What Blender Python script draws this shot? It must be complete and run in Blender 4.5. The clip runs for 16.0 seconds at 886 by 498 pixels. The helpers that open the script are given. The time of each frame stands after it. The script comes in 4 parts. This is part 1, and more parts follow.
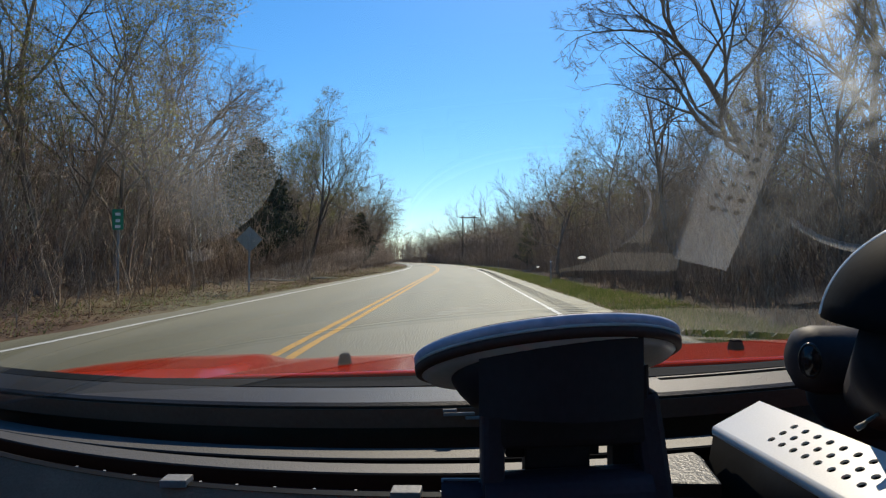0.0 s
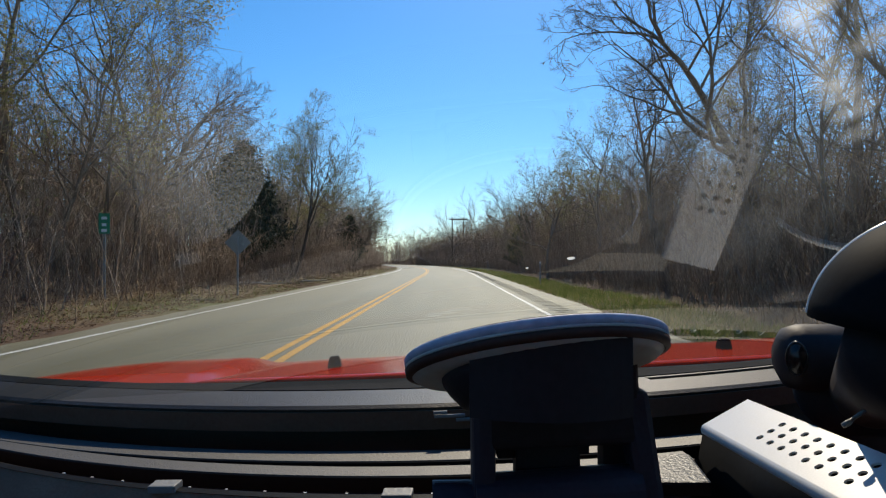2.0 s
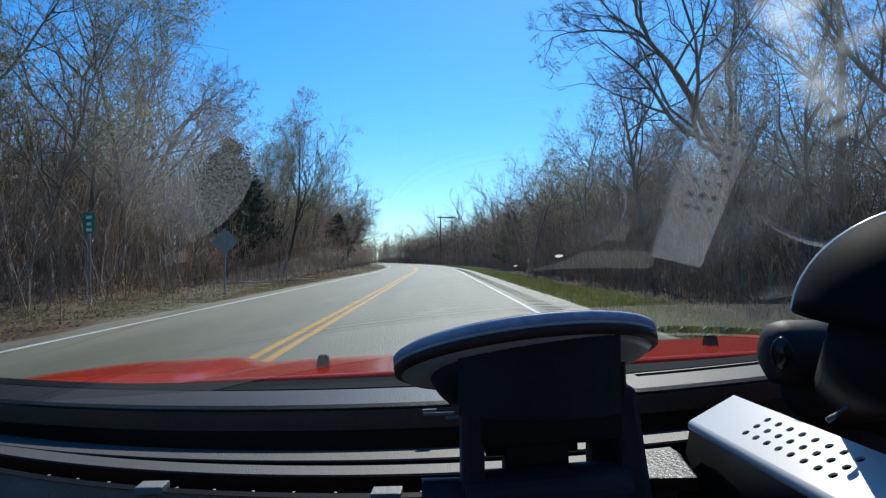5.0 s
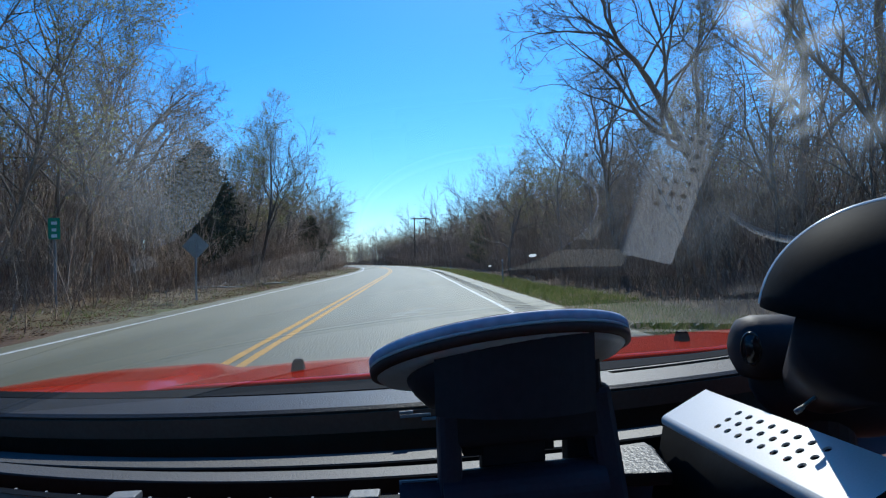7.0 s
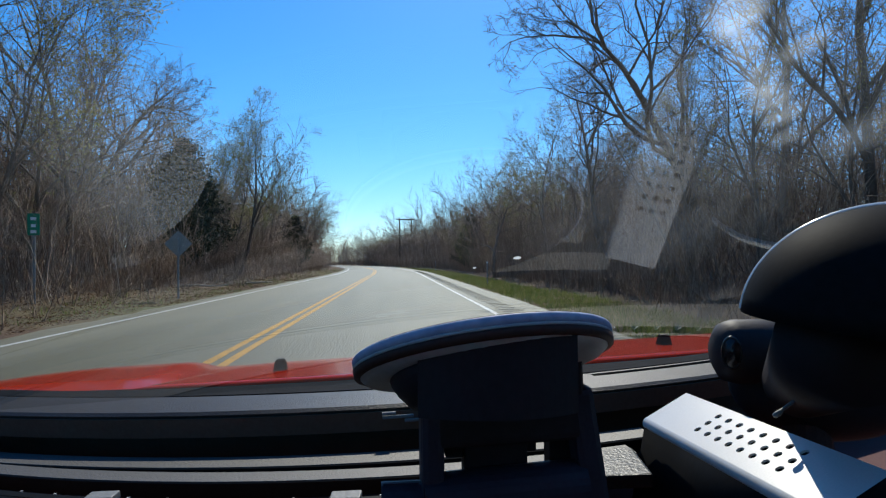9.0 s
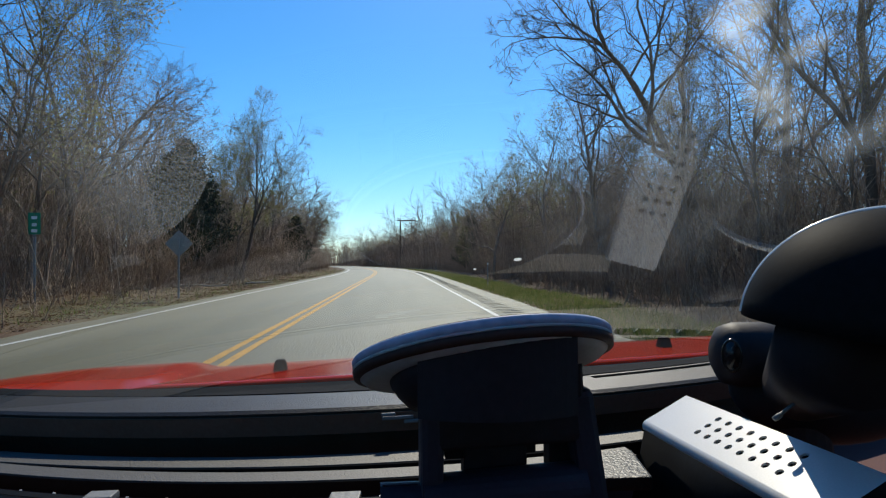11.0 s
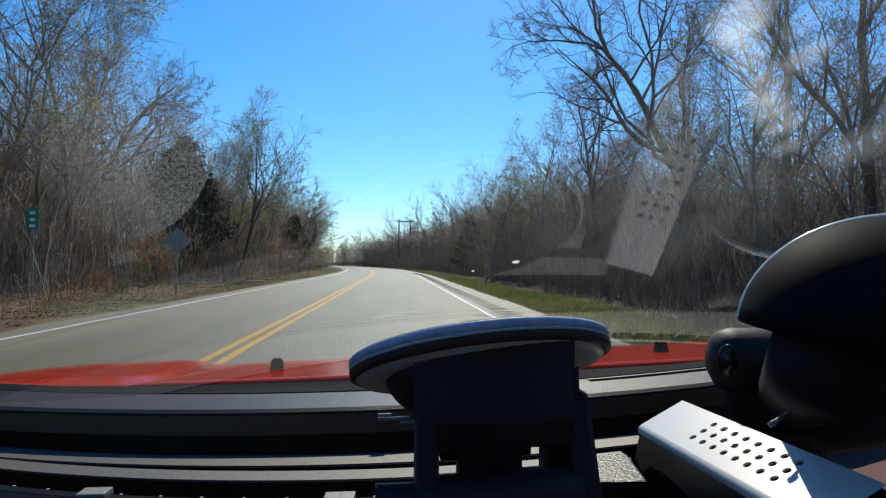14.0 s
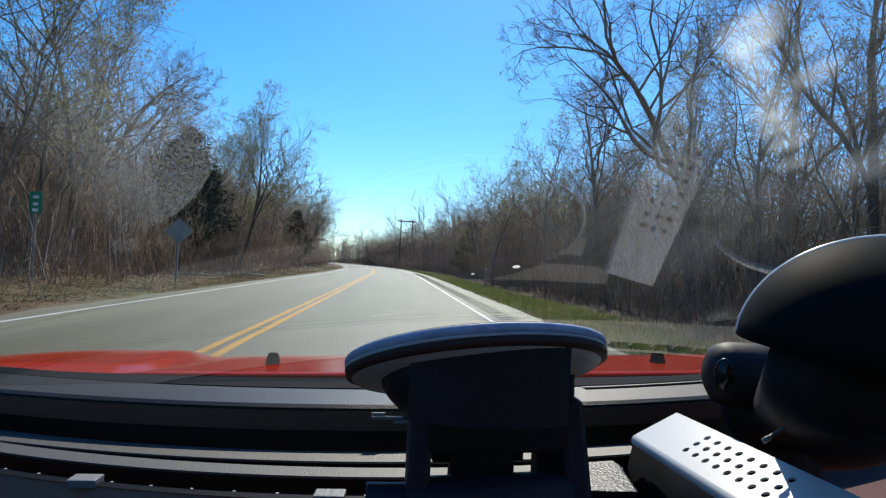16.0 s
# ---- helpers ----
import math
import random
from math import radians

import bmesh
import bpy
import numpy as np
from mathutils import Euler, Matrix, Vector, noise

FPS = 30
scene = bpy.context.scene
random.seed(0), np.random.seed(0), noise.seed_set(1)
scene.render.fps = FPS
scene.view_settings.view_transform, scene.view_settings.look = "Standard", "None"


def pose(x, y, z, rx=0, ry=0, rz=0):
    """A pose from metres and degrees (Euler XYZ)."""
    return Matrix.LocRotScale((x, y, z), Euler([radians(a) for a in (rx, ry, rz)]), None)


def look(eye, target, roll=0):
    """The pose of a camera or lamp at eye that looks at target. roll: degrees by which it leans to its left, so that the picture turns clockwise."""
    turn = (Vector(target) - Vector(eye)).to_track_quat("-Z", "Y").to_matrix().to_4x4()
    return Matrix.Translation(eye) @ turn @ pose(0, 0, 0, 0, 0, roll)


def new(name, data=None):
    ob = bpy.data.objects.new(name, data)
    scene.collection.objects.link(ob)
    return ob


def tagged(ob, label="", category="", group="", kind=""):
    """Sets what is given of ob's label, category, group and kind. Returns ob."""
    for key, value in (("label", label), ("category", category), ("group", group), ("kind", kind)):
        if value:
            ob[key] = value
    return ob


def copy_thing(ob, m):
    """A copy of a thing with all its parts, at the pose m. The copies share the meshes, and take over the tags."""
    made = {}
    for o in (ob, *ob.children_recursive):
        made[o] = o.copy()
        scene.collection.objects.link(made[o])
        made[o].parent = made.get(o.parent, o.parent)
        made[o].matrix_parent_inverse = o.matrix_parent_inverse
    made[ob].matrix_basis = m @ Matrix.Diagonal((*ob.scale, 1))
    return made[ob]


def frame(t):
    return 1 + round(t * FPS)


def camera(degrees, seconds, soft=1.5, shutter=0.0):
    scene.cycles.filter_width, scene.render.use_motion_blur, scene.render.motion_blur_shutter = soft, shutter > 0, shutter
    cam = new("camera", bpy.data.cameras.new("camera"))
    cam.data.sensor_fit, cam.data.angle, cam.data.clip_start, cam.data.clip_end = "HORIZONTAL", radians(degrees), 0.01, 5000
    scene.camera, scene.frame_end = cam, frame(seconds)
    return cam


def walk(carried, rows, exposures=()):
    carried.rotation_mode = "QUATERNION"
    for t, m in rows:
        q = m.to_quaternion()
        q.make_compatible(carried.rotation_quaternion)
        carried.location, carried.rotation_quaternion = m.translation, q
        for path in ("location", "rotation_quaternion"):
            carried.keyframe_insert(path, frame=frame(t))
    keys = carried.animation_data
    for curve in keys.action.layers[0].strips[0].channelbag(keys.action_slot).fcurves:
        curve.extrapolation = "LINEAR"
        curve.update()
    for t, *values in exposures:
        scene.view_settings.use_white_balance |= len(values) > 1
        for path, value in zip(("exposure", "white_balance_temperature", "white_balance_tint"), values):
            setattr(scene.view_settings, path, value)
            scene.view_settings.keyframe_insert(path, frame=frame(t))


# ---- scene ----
cam = camera(70.0, 16.0, soft=1.25)
# The camera is clamped inside the car and turns slowly to its right: seconds, yaw, pitch, roll.
ROWS = [
    (0, 1.45, 0.93, -0.00), (0.5, 1.45, 1.10, -0.22), (1, 1.12, 1.05, -0.06),
    (1.5, 0.76, 0.99, 0.10), (2, 0.50, 1.09, 0.43), (2.5, 0.28, 1.18, 0.13),
    (3, 0.16, 1.08, 0.71), (3.5, 0.05, 0.92, 0.66), (4, -0.10, 0.92, 0.63),
    (6.5, -2.07, 0.92, 1.27), (7, -2.86, 0.97, 1.55), (7.5, -3.52, 0.94, 1.50),
    (8, -4.09, 0.86, 2.02), (8.5, -4.11, 0.92, 1.41), (9, -4.23, 1.06, 0.81),
    (11.5, -4.19, 1.23, 0.51), (12, -4.18, 1.37, 0.72), (12.5, -4.23, 1.31, 0.27),
    (13, -4.28, 1.22, -0.75), (13.5, -4.36, 1.23, -0.28), (14, -4.35, 1.29, -0.36),
    (14.5, -4.30, 1.34, -0.73), (15, -4.19, 1.35, -1.82), (15.5, -4.20, 1.24, -1.85),
    (16, -4.32, 1.44, -2.83),
]
EYE = 1.0
walk(cam, [(t, pose(0, 0, EYE, 90 + p, r, y)) for t, y, p, r in ROWS], [(0, 0.1, 6500, 6), (2, 0.1, 6550, 6), (4, 0.12, 6000, 4), (6.5, 0.16, 5200, 3), (7.5, 0.08, 5200, 3), (8.5, -0.02, 5650, 4), (9, 0.03, 5700, 4), (11.5, 0.02, 6200, 4), (12, 0.1, 6350, 4), (12.5, -0.1, 6150, 4), (13, 0.08, 6300, 4), (13.5, 0.12, 6150, 4), (14, 0.14, 6050, 4), (14.5, -0.12, 5650, 3), (15.5, -0.16, 5650, 3), (16, 0.3, 5900, 4)])

# ---- light ----
SUN_EL, SUN_AZ = radians(42), radians(11)     # height above the horizon, and turn to the right of straight ahead
world = bpy.data.worlds.new("sky")
scene.world = world
world.use_nodes = True
wn = world.node_tree.nodes
sky = wn.new("ShaderNodeTexSky")
sky.sky_type = 'NISHITA'
sky.sun_disc = False
sky.sun_elevation, sky.sun_rotation = SUN_EL, SUN_AZ
sky.air_density, sky.dust_density, sky.ozone_density = 1.0, 0.18, 6.5
wn["Background"].inputs["Strength"].default_value = 0.15
clear_blue = wn.new("ShaderNodeHueSaturation")
clear_blue.inputs["Saturation"].default_value = 1.22
world.node_tree.links.new(sky.outputs[0], clear_blue.inputs["Color"])
world.node_tree.links.new(clear_blue.outputs[0], wn["Background"].inputs[0])
sun = new("sun", bpy.data.lights.new("sun", 'SUN'))
sun.data.energy, sun.data.angle, sun.data.color = 4.5, radians(0.53), (1.0, 0.86, 0.68)
sun.matrix_world = look((0, 0, 60), (-math.sin(SUN_AZ) * math.cos(SUN_EL), -math.cos(SUN_AZ) * math.cos(SUN_EL), 60 - math.sin(SUN_EL)))


# ---- materials ----
def mat(name, colours, scale=8.0, rough=0.8, bump=0.0, fine=60.0, metal=0.0, coat=0.0, stretch=(1, 1, 1), per_object=0.0, per_island=0.0, specular=0.5):
    """Two or three colours mixed by a coarse and a fine noise, with bump; scale and fine are in cycles a metre."""
    m = bpy.data.materials.new(name)
    m.use_nodes = True
    nt = m.node_tree
    n, link = nt.nodes, nt.links.new
    b = n["Principled BSDF"]
    co = n.new("ShaderNodeTexCoord")
    mp = n.new("ShaderNodeMapping")
    mp.inputs["Scale"].default_value = stretch
    link(co.outputs["Object"], mp.inputs[0])
    big, small = n.new("ShaderNodeTexNoise"), n.new("ShaderNodeTexNoise")
    for k, s, d in ((big, scale, 5.0), (small, fine, 3.0)):
        k.inputs["Scale"].default_value = s
        k.inputs["Detail"].default_value = d
        link(mp.outputs[0], k.inputs["Vector"])
    mix = n.new("ShaderNodeMath")
    mix.operation = 'MULTIPLY_ADD'
    link(small.outputs["Fac"], mix.inputs[0])
    mix.inputs[1].default_value = 0.45
    half = n.new("ShaderNodeMath")
    half.operation = 'MULTIPLY'
    link(big.outputs["Fac"], half.inputs[0])
    half.inputs[1].default_value = 0.55
    link(half.outputs[0], mix.inputs[2])
    last = mix.outputs[0]
    for amount, node, socket in ((per_object, "ShaderNodeObjectInfo", "Random"), (per_island, "ShaderNodeNewGeometry", "Random Per Island")):
        if amount:
            info = n.new(node)
            add = n.new("ShaderNodeMath")
            add.operation = 'MULTIPLY_ADD'
            link(info.outputs[socket], add.inputs[0])
            add.inputs[1].default_value = amount
            sub = n.new("ShaderNodeMath")
            sub.operation = 'SUBTRACT'
            link(last, sub.inputs[0])
            sub.inputs[1].default_value = amount / 2
            link(sub.outputs[0], add.inputs[2])
            last = add.outputs[0]
    ramp = n.new("ShaderNodeValToRGB")
    e = ramp.color_ramp.elements
    e[0].position, e[1].position = 0.32, 0.68
    e[0].color, e[1].color = (*colours[0], 1), (*colours[-1], 1)
    if len(colours) == 3:
        mid = e.new(0.5)
        mid.color = (*colours[1], 1)
    link(last, ramp.inputs[0])
    link(ramp.outputs[0], b.inputs["Base Color"])
    b.inputs["Roughness"].default_value = rough
    b.inputs["Metallic"].default_value = metal
    b.inputs["Coat Weight"].default_value = coat
    b.inputs["Coat Roughness"].default_value = 0.05
    b.inputs["Specular IOR Level"].default_value = specular
    if bump:
        bp = n.new("ShaderNodeBump")
        bp.inputs["Strength"].default_value = bump
        bp.inputs["Distance"].default_value = 1.0 / fine
        link(small.outputs["Fac"], bp.inputs["Height"])
        link(bp.outputs[0], b.inputs["Normal"])
    return m


M_ASPHALT = mat("asphalt", [(0.126, 0.115, 0.067), (0.168, 0.154, 0.092), (0.216, 0.198, 0.123)], 1.5, 0.6, 0.35, 40, stretch=(1, 0.09, 1))
M_RUMBLE = mat("rumble_asphalt", [(0.1, 0.093, 0.07), (0.155, 0.145, 0.11)], 3, 0.9, 0.4, 60)
M_WHITE = mat("white_road_paint", [(0.45, 0.44, 0.41), (0.78, 0.77, 0.73), (0.8, 0.79, 0.76)], 6.0, 0.6, 0.15, 40)
M_YELLOW = mat("yellow_road_paint", [(0.27, 0.19, 0.08), (0.68, 0.34, 0.022), (0.74, 0.38, 0.025)], 9.0, 0.65, 0.2, 55)
M_BARK = mat("bark", [(0.09, 0.066, 0.047), (0.2, 0.152, 0.112), (0.33, 0.262, 0.2)], 1.2, 0.9, 0.7, 14, stretch=(1, 1, 0.3), per_object=0.25)
M_TWIG = mat("twig_bark", [(0.15, 0.1, 0.066), (0.265, 0.19, 0.13), (0.37, 0.28, 0.2)], 0.5, 0.85, 0.0, 6, per_object=0.35, per_island=0.3)
M_BRUSH = mat("brush_bark", [(0.16, 0.105, 0.07), (0.33, 0.232, 0.155), (0.48, 0.36, 0.245)], 0.4, 0.9, 0.0, 5, per_object=0.3, per_island=0.4)
M_BUD = mat("spring_buds", [(0.16, 0.15, 0.05), (0.29, 0.27, 0.1), (0.41, 0.37, 0.17)], 0.6, 0.7, 0.0, 8, per_object=0.2, per_island=0.4)
M_DEADWOOD = mat("bleached_deadwood", [(0.2, 0.16, 0.12), (0.36, 0.31, 0.25), (0.5, 0.45, 0.37)], 4, 0.9, 0.4, 30, stretch=(0.3, 1, 1))
M_CEDAR = mat("cedar_foliage", [(0.018, 0.03, 0.012), (0.04, 0.062, 0.024), (0.1, 0.085, 0.03)], 0.8, 0.8, 0.0, 7, per_object=0.15, per_island=0.4)
M_GRASS = mat("grass_blades", [(0.09, 0.125, 0.025), (0.17, 0.21, 0.05), (0.3, 0.265, 0.125)], 0.35, 0.7, 0.0, 3, per_island=0.5)
M_LITTER = mat("dry_leaves", [(0.07, 0.033, 0.017), (0.16, 0.085, 0.042), (0.25, 0.155, 0.08)], 0.6, 0.85, 0.0, 5, per_island=0.7)
M_RED = mat("red_car_paint", [(0.64, 0.036, 0.006), (0.72, 0.046, 0.008)], 1.5, 0.13, 0.0, 40, coat=0.0, specular=0.14)
M_DASH = mat("grained_dash_vinyl", [(0.021, 0.0165, 0.0115), (0.038, 0.031, 0.0215)], 9, 0.44, 0.32, 620, specular=0.27)
M_LOUVRE = mat("satin_louvre_vinyl", [(0.017, 0.0155, 0.014), (0.03, 0.028, 0.026)], 9, 0.6, 0.35, 620, specular=0.75)
M_RISER = mat("slate_trim_plastic", [(0.12, 0.066, 0.042), (0.16, 0.094, 0.062)], 12, 0.5, 0.1, 300, specular=0.14)
M_DARK = mat("black_trim_plastic", [(0.052, 0.026, 0.019), (0.074, 0.04, 0.029)], 20, 0.65, 0.03, 500, specular=0.14)
M_PAD = mat("brown_grey_pad_vinyl", [(0.2, 0.105, 0.066), (0.27, 0.15, 0.096)], 30, 0.75, 0.35, 520, specular=0.12)
M_PANEL = mat("grained_vent_panel", [(0.01, 0.01, 0.01), (0.02, 0.02, 0.019)], 9, 0.42, 0.3, 420, specular=0.24)
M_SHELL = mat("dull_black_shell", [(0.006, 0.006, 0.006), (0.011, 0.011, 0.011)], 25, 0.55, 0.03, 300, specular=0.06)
M_WELL = mat("red_black_vent_well", [(0.075, 0.026, 0.024), (0.11, 0.042, 0.038)], 20, 0.7, 0.03, 500, specular=0.2)
M_MATT = mat("matt_black_plastic", [(0.016, 0.012, 0.013), (0.024, 0.019, 0.021)], 25, 0.6, 0.05, 300, specular=0.25)
M_DOME = mat("satin_black_dome", [(0.009, 0.009, 0.009), (0.014, 0.014, 0.014)], 25, 0.65, 0.02, 300, specular=0.02)
M_GLINT = mat("pale_dome_glint", [(0.6, 0.61, 0.58), (0.72, 0.73, 0.7)], 30, 0.25, 0.02, 200)
M_NAVY = mat("dark_mount_plastic", [(0.02, 0.0185, 0.028), (0.032, 0.03, 0.044)], 25, 0.5, 0.1, 400, specular=0.35)
M_BLACKGLOSS = mat("glossy_black_plastic", [(0.004, 0.004, 0.005), (0.008, 0.008, 0.009)], 25, 0.24, 0.01, 300, specular=0.5)
M_GREY = mat("grey_clip_plastic", [(0.3, 0.3, 0.29), (0.42, 0.42, 0.4)], 30, 0.5, 0.2, 300)
M_CLIP = mat("dull_grey_plastic", [(0.13, 0.13, 0.125), (0.2, 0.2, 0.19)], 30, 0.6, 0.2, 300)
M_CUP = mat("suction_cup_rubber", [(0.68, 0.68, 0.64), (0.8, 0.8, 0.76)], 18, 0.4, 0.1, 200)
M_RIM = mat("blue_grey_rim", [(0.24, 0.3, 0.44), (0.5, 0.56, 0.68)], 60, 0.55, 0.05, 200, coat=0.0, specular=0.4)
M_SILVER = mat("silver_device_shell", [(0.52, 0.515, 0.485), (0.63, 0.62, 0.585)], 9, 0.36, 0.03, 900, metal=0.0, specular=0.5)
M_COWL = mat("grey_cowl_plastic", [(0.012, 0.013, 0.014), (0.024, 0.025, 0.027)], 20, 0.9, 0.2, 300, specular=0.04)
M_TYRE = mat("tyre_rubber", [(0.012, 0.012, 0.012), (0.03, 0.03, 0.03)], 10, 0.85, 0.3, 80)
M_STEEL = mat("galvanised_steel", [(0.2, 0.2, 0.2), (0.34, 0.34, 0.34)], 5, 0.5, 0.1, 60, metal=0.6)
M_SIGNBACK = mat("sign_aluminium", [(0.2, 0.2, 0.19), (0.3, 0.3, 0.28)], 4, 0.55, 0.05, 60, metal=0.15)
M_SIGNGREEN = mat("green_sign_sheeting", [(0.01, 0.17, 0.08), (0.015, 0.24, 0.11)], 5, 0.4, 0.05, 60)
M_SIGNWHITE = mat("white_sign_sheeting", [(0.66, 0.67, 0.66), (0.78, 0.78, 0.76)], 5, 0.4, 0.05, 60)
M_POLE = mat("creosoted_pole", [(0.05, 0.035, 0.025), (0.11, 0.08, 0.055)], 3, 0.9, 0.4, 20, stretch=(1, 1, 0.2))


def leafy(m, share):
    """Thin leaves: part of the light that falls on one side leaves by the other."""
    n, link = m.node_tree.nodes, m.node_tree.links.new
    b, out = n["Principled BSDF"], n["Material Output"]
    through_leaf, mx = n.new("ShaderNodeBsdfTranslucent"), n.new("ShaderNodeMixShader")
    link(b.inputs["Base Color"].links[0].from_socket, through_leaf.inputs["Color"])
    mx.inputs[0].default_value = share
    link(b.outputs[0], mx.inputs[1])
    link(through_leaf.outputs[0], mx.inputs[2])
    link(mx.outputs[0], out.inputs["Surface"])


leafy(M_GRASS, 0.55)
leafy(M_BUD, 0.5)
leafy(M_LITTER, 0.2)
leafy(M_CUP, 0.5)


def ground_material():
    """Soil, leaf litter, gravel and grass, mixed by noise and by the distance from the road."""
    m = bpy.data.materials.new("verge_ground")
    m.use_nodes = True
    n, link = m.node_tree.nodes, m.node_tree.links.new
    b = n["Principled BSDF"]
    co = n.new("ShaderNodeTexCoord")

    def noise_ramp(scale, detail, stops):
        k = n.new("ShaderNodeTexNoise")
        k.inputs["Scale"].default_value, k.inputs["Detail"].default_value = scale, detail
        link(co.outputs["Object"], k.inputs["Vector"])
        r = n.new("ShaderNodeValToRGB")
        e = r.color_ramp.elements
        e[0].position, e[1].position = stops[0][0], stops[-1][0]
        e[0].color, e[1].color = (*stops[0][1], 1), (*stops[-1][1], 1)
        for p, c in stops[1:-1]:
            x = e.new(p)
            x.color = (*c, 1)
        link(k.outputs["Fac"], r.inputs[0])
        return r.outputs[0], k

    soil, _ = noise_ramp(0.9, 8, [(0.3, (0.075, 0.037, 0.02)), (0.5, (0.13, 0.072, 0.038)), (0.7, (0.175, 0.115, 0.066))])
    grass, fine = noise_ramp(9.0, 6, [(0.3, (0.06, 0.09, 0.02)), (0.5, (0.11, 0.15, 0.035)), (0.7, (0.2, 0.19, 0.08))])
    where, _ = noise_ramp(0.16, 3, [(0.42, (0, 0, 0)), (0.58, (1, 1, 1))])
    mx = n.new("ShaderNodeMix")
    mx.data_type = 'RGBA'
    parts = n.new("ShaderNodeSeparateXYZ")
    link(co.outputs["Object"], parts.inputs[0])
    fade = n.new("ShaderNodeMapRange")
    fade.inputs["From Min"].default_value, fade.inputs["From Max"].default_value = 7.2, 5.2
    link(parts.outputs["X"], fade.inputs["Value"])
    other = n.new("ShaderNodeMapRange")
    other.inputs["From Min"].default_value, other.inputs["From Max"].default_value = -8.5, -4.0
    other.inputs["To Min"].default_value = 0.12
    link(parts.outputs["X"], other.inputs["Value"])
    both = n.new("ShaderNodeMath")
    both.operation = 'MULTIPLY'
    link(fade.outputs[0], both.inputs[0])
    link(other.outputs[0], both.inputs[1])
    amount = n.new("ShaderNodeMath")
    amount.operation = 'MULTIPLY'
    link(where, amount.inputs[0])
    link(both.outputs[0], amount.inputs[1])
    link(amount.outputs[0], mx.inputs["Factor"])
    link(soil, mx.inputs["A"])
    link(grass, mx.inputs["B"])
    link(mx.outputs["Result"], b.inputs["Base Color"])
    b.inputs["Roughness"].default_value = 0.95
    bp = n.new("ShaderNodeBump")
    bp.inputs["Strength"].default_value, bp.inputs["Distance"].default_value = 0.6, 0.06
    link(fine.outputs["Fac"], bp.inputs["Height"])
    link(bp.outputs[0], b.inputs["Normal"])
    return m


M_GROUND = ground_material()


def glass_material(name, ior):
    """A clear pane: it lets light straight through and mirrors by Fresnel."""
    m = bpy.data.materials.new(name)
    m.use_nodes = True
    n, link = m.node_tree.nodes, m.node_tree.links.new
    n.remove(n["Principled BSDF"])
    clear, gloss, fres, mx = (n.new("ShaderNode" + k) for k in ("BsdfTransparent", "BsdfGlossy", "Fresnel", "MixShader"))
    clear.inputs[0].default_value = (0.93, 0.97, 0.96, 1)
    gloss.inputs["Roughness"].default_value = 0.012
    fres.inputs["IOR"].default_value = ior
    link(fres.outputs[0], mx.inputs[0])
    link(clear.outputs[0], mx.inputs[1])
    link(gloss.outputs[0], mx.inputs[2])
    link(mx.outputs[0], n["Material Output"].inputs[0])
    return m


M_GLASS = glass_material("windscreen_glass", 1.72)


def film_material(name, low, high, most, scale, centre, reach, squash=0.4):
    """Dried droplets: mostly clear, with pale scattered spots that thin out away from the centre."""
    m = bpy.data.materials.new(name)
    m.use_nodes = True
    n, link = m.node_tree.nodes, m.node_tree.links.new
    n.remove(n["Principled BSDF"])
    clear, glow, mx, tex, rng, co, mp, away, far, both = (n.new("ShaderNode" + k) for k in ("BsdfTransparent", "BsdfTranslucent", "MixShader", "TexNoise", "MapRange", "TexCoord", "Mapping", "VectorMath", "MapRange", "Math"))
    glow.inputs[0].default_value = (0.76, 0.8, 0.8, 1)
    mp.inputs["Scale"].default_value = (1, squash, 1)
    tex.inputs["Scale"].default_value, tex.inputs["Detail"].default_value = scale, 3.0
    link(co.outputs["Object"], mp.inputs[0])
    link(mp.outputs[0], tex.inputs["Vector"])
    link(tex.outputs["Fac"], rng.inputs["Value"])
    rng.inputs["From Min"].default_value, rng.inputs["From Max"].default_value, rng.inputs["To Max"].default_value = low, high, most
    away.operation = 'DISTANCE'
    away.inputs[1].default_value = (centre[0], centre[1] * squash, centre[2])
    link(mp.outputs[0], away.inputs[0])
    far.inputs["From Min"].default_value, far.inputs["From Max"].default_value = reach, reach * 0.35
    link(away.outputs["Value"], far.inputs["Value"])
    both.operation = 'MULTIPLY'
    link(rng.outputs[0], both.inputs[0])
    link(far.outputs[0], both.inputs[1])
    link(both.outputs[0], mx.inputs[0])
    link(clear.outputs[0], mx.inputs[1])
    link(glow.outputs[0], mx.inputs[2])
    link(mx.outputs[0], n["Material Output"].inputs[0])
    return m


M_FILM = film_material("droplet_film", 0.32, 0.68, 0.13, 1700.0, (-0.066, 0.211, 0.0245), 0.038)
M_SPECK = film_material("glass_speck", 0.0, 0.2, 0.3, 300.0, (0.055, 0.27, 0.0), 0.5)


# ---- mesh helpers ----
def mesh_object(name, verts, faces, material, parent=None, label="", smooth=False):
    me = bpy.data.meshes.new(name)
    me.from_pydata([tuple(v) for v in verts], [], [tuple(f) for f in faces])
    me.materials.append(material)
    if smooth:
        me.polygons.foreach_set("use_smooth", [True] * len(me.polygons))
    me.update()
    ob = new(name, me)
    ob.parent = parent
    return tagged(ob, label)


def part(name, bm, material, parent=None, label="", smooth=False):
    me = bpy.data.meshes.new(name)
    bm.normal_update()
    bm.to_mesh(me)
    bm.free()
    me.materials.append(material)
    if smooth:
        me.polygons.foreach_set("use_smooth", [True] * len(me.polygons))
    ob = new(name, me)
    ob.parent = parent
    return tagged(ob, label)


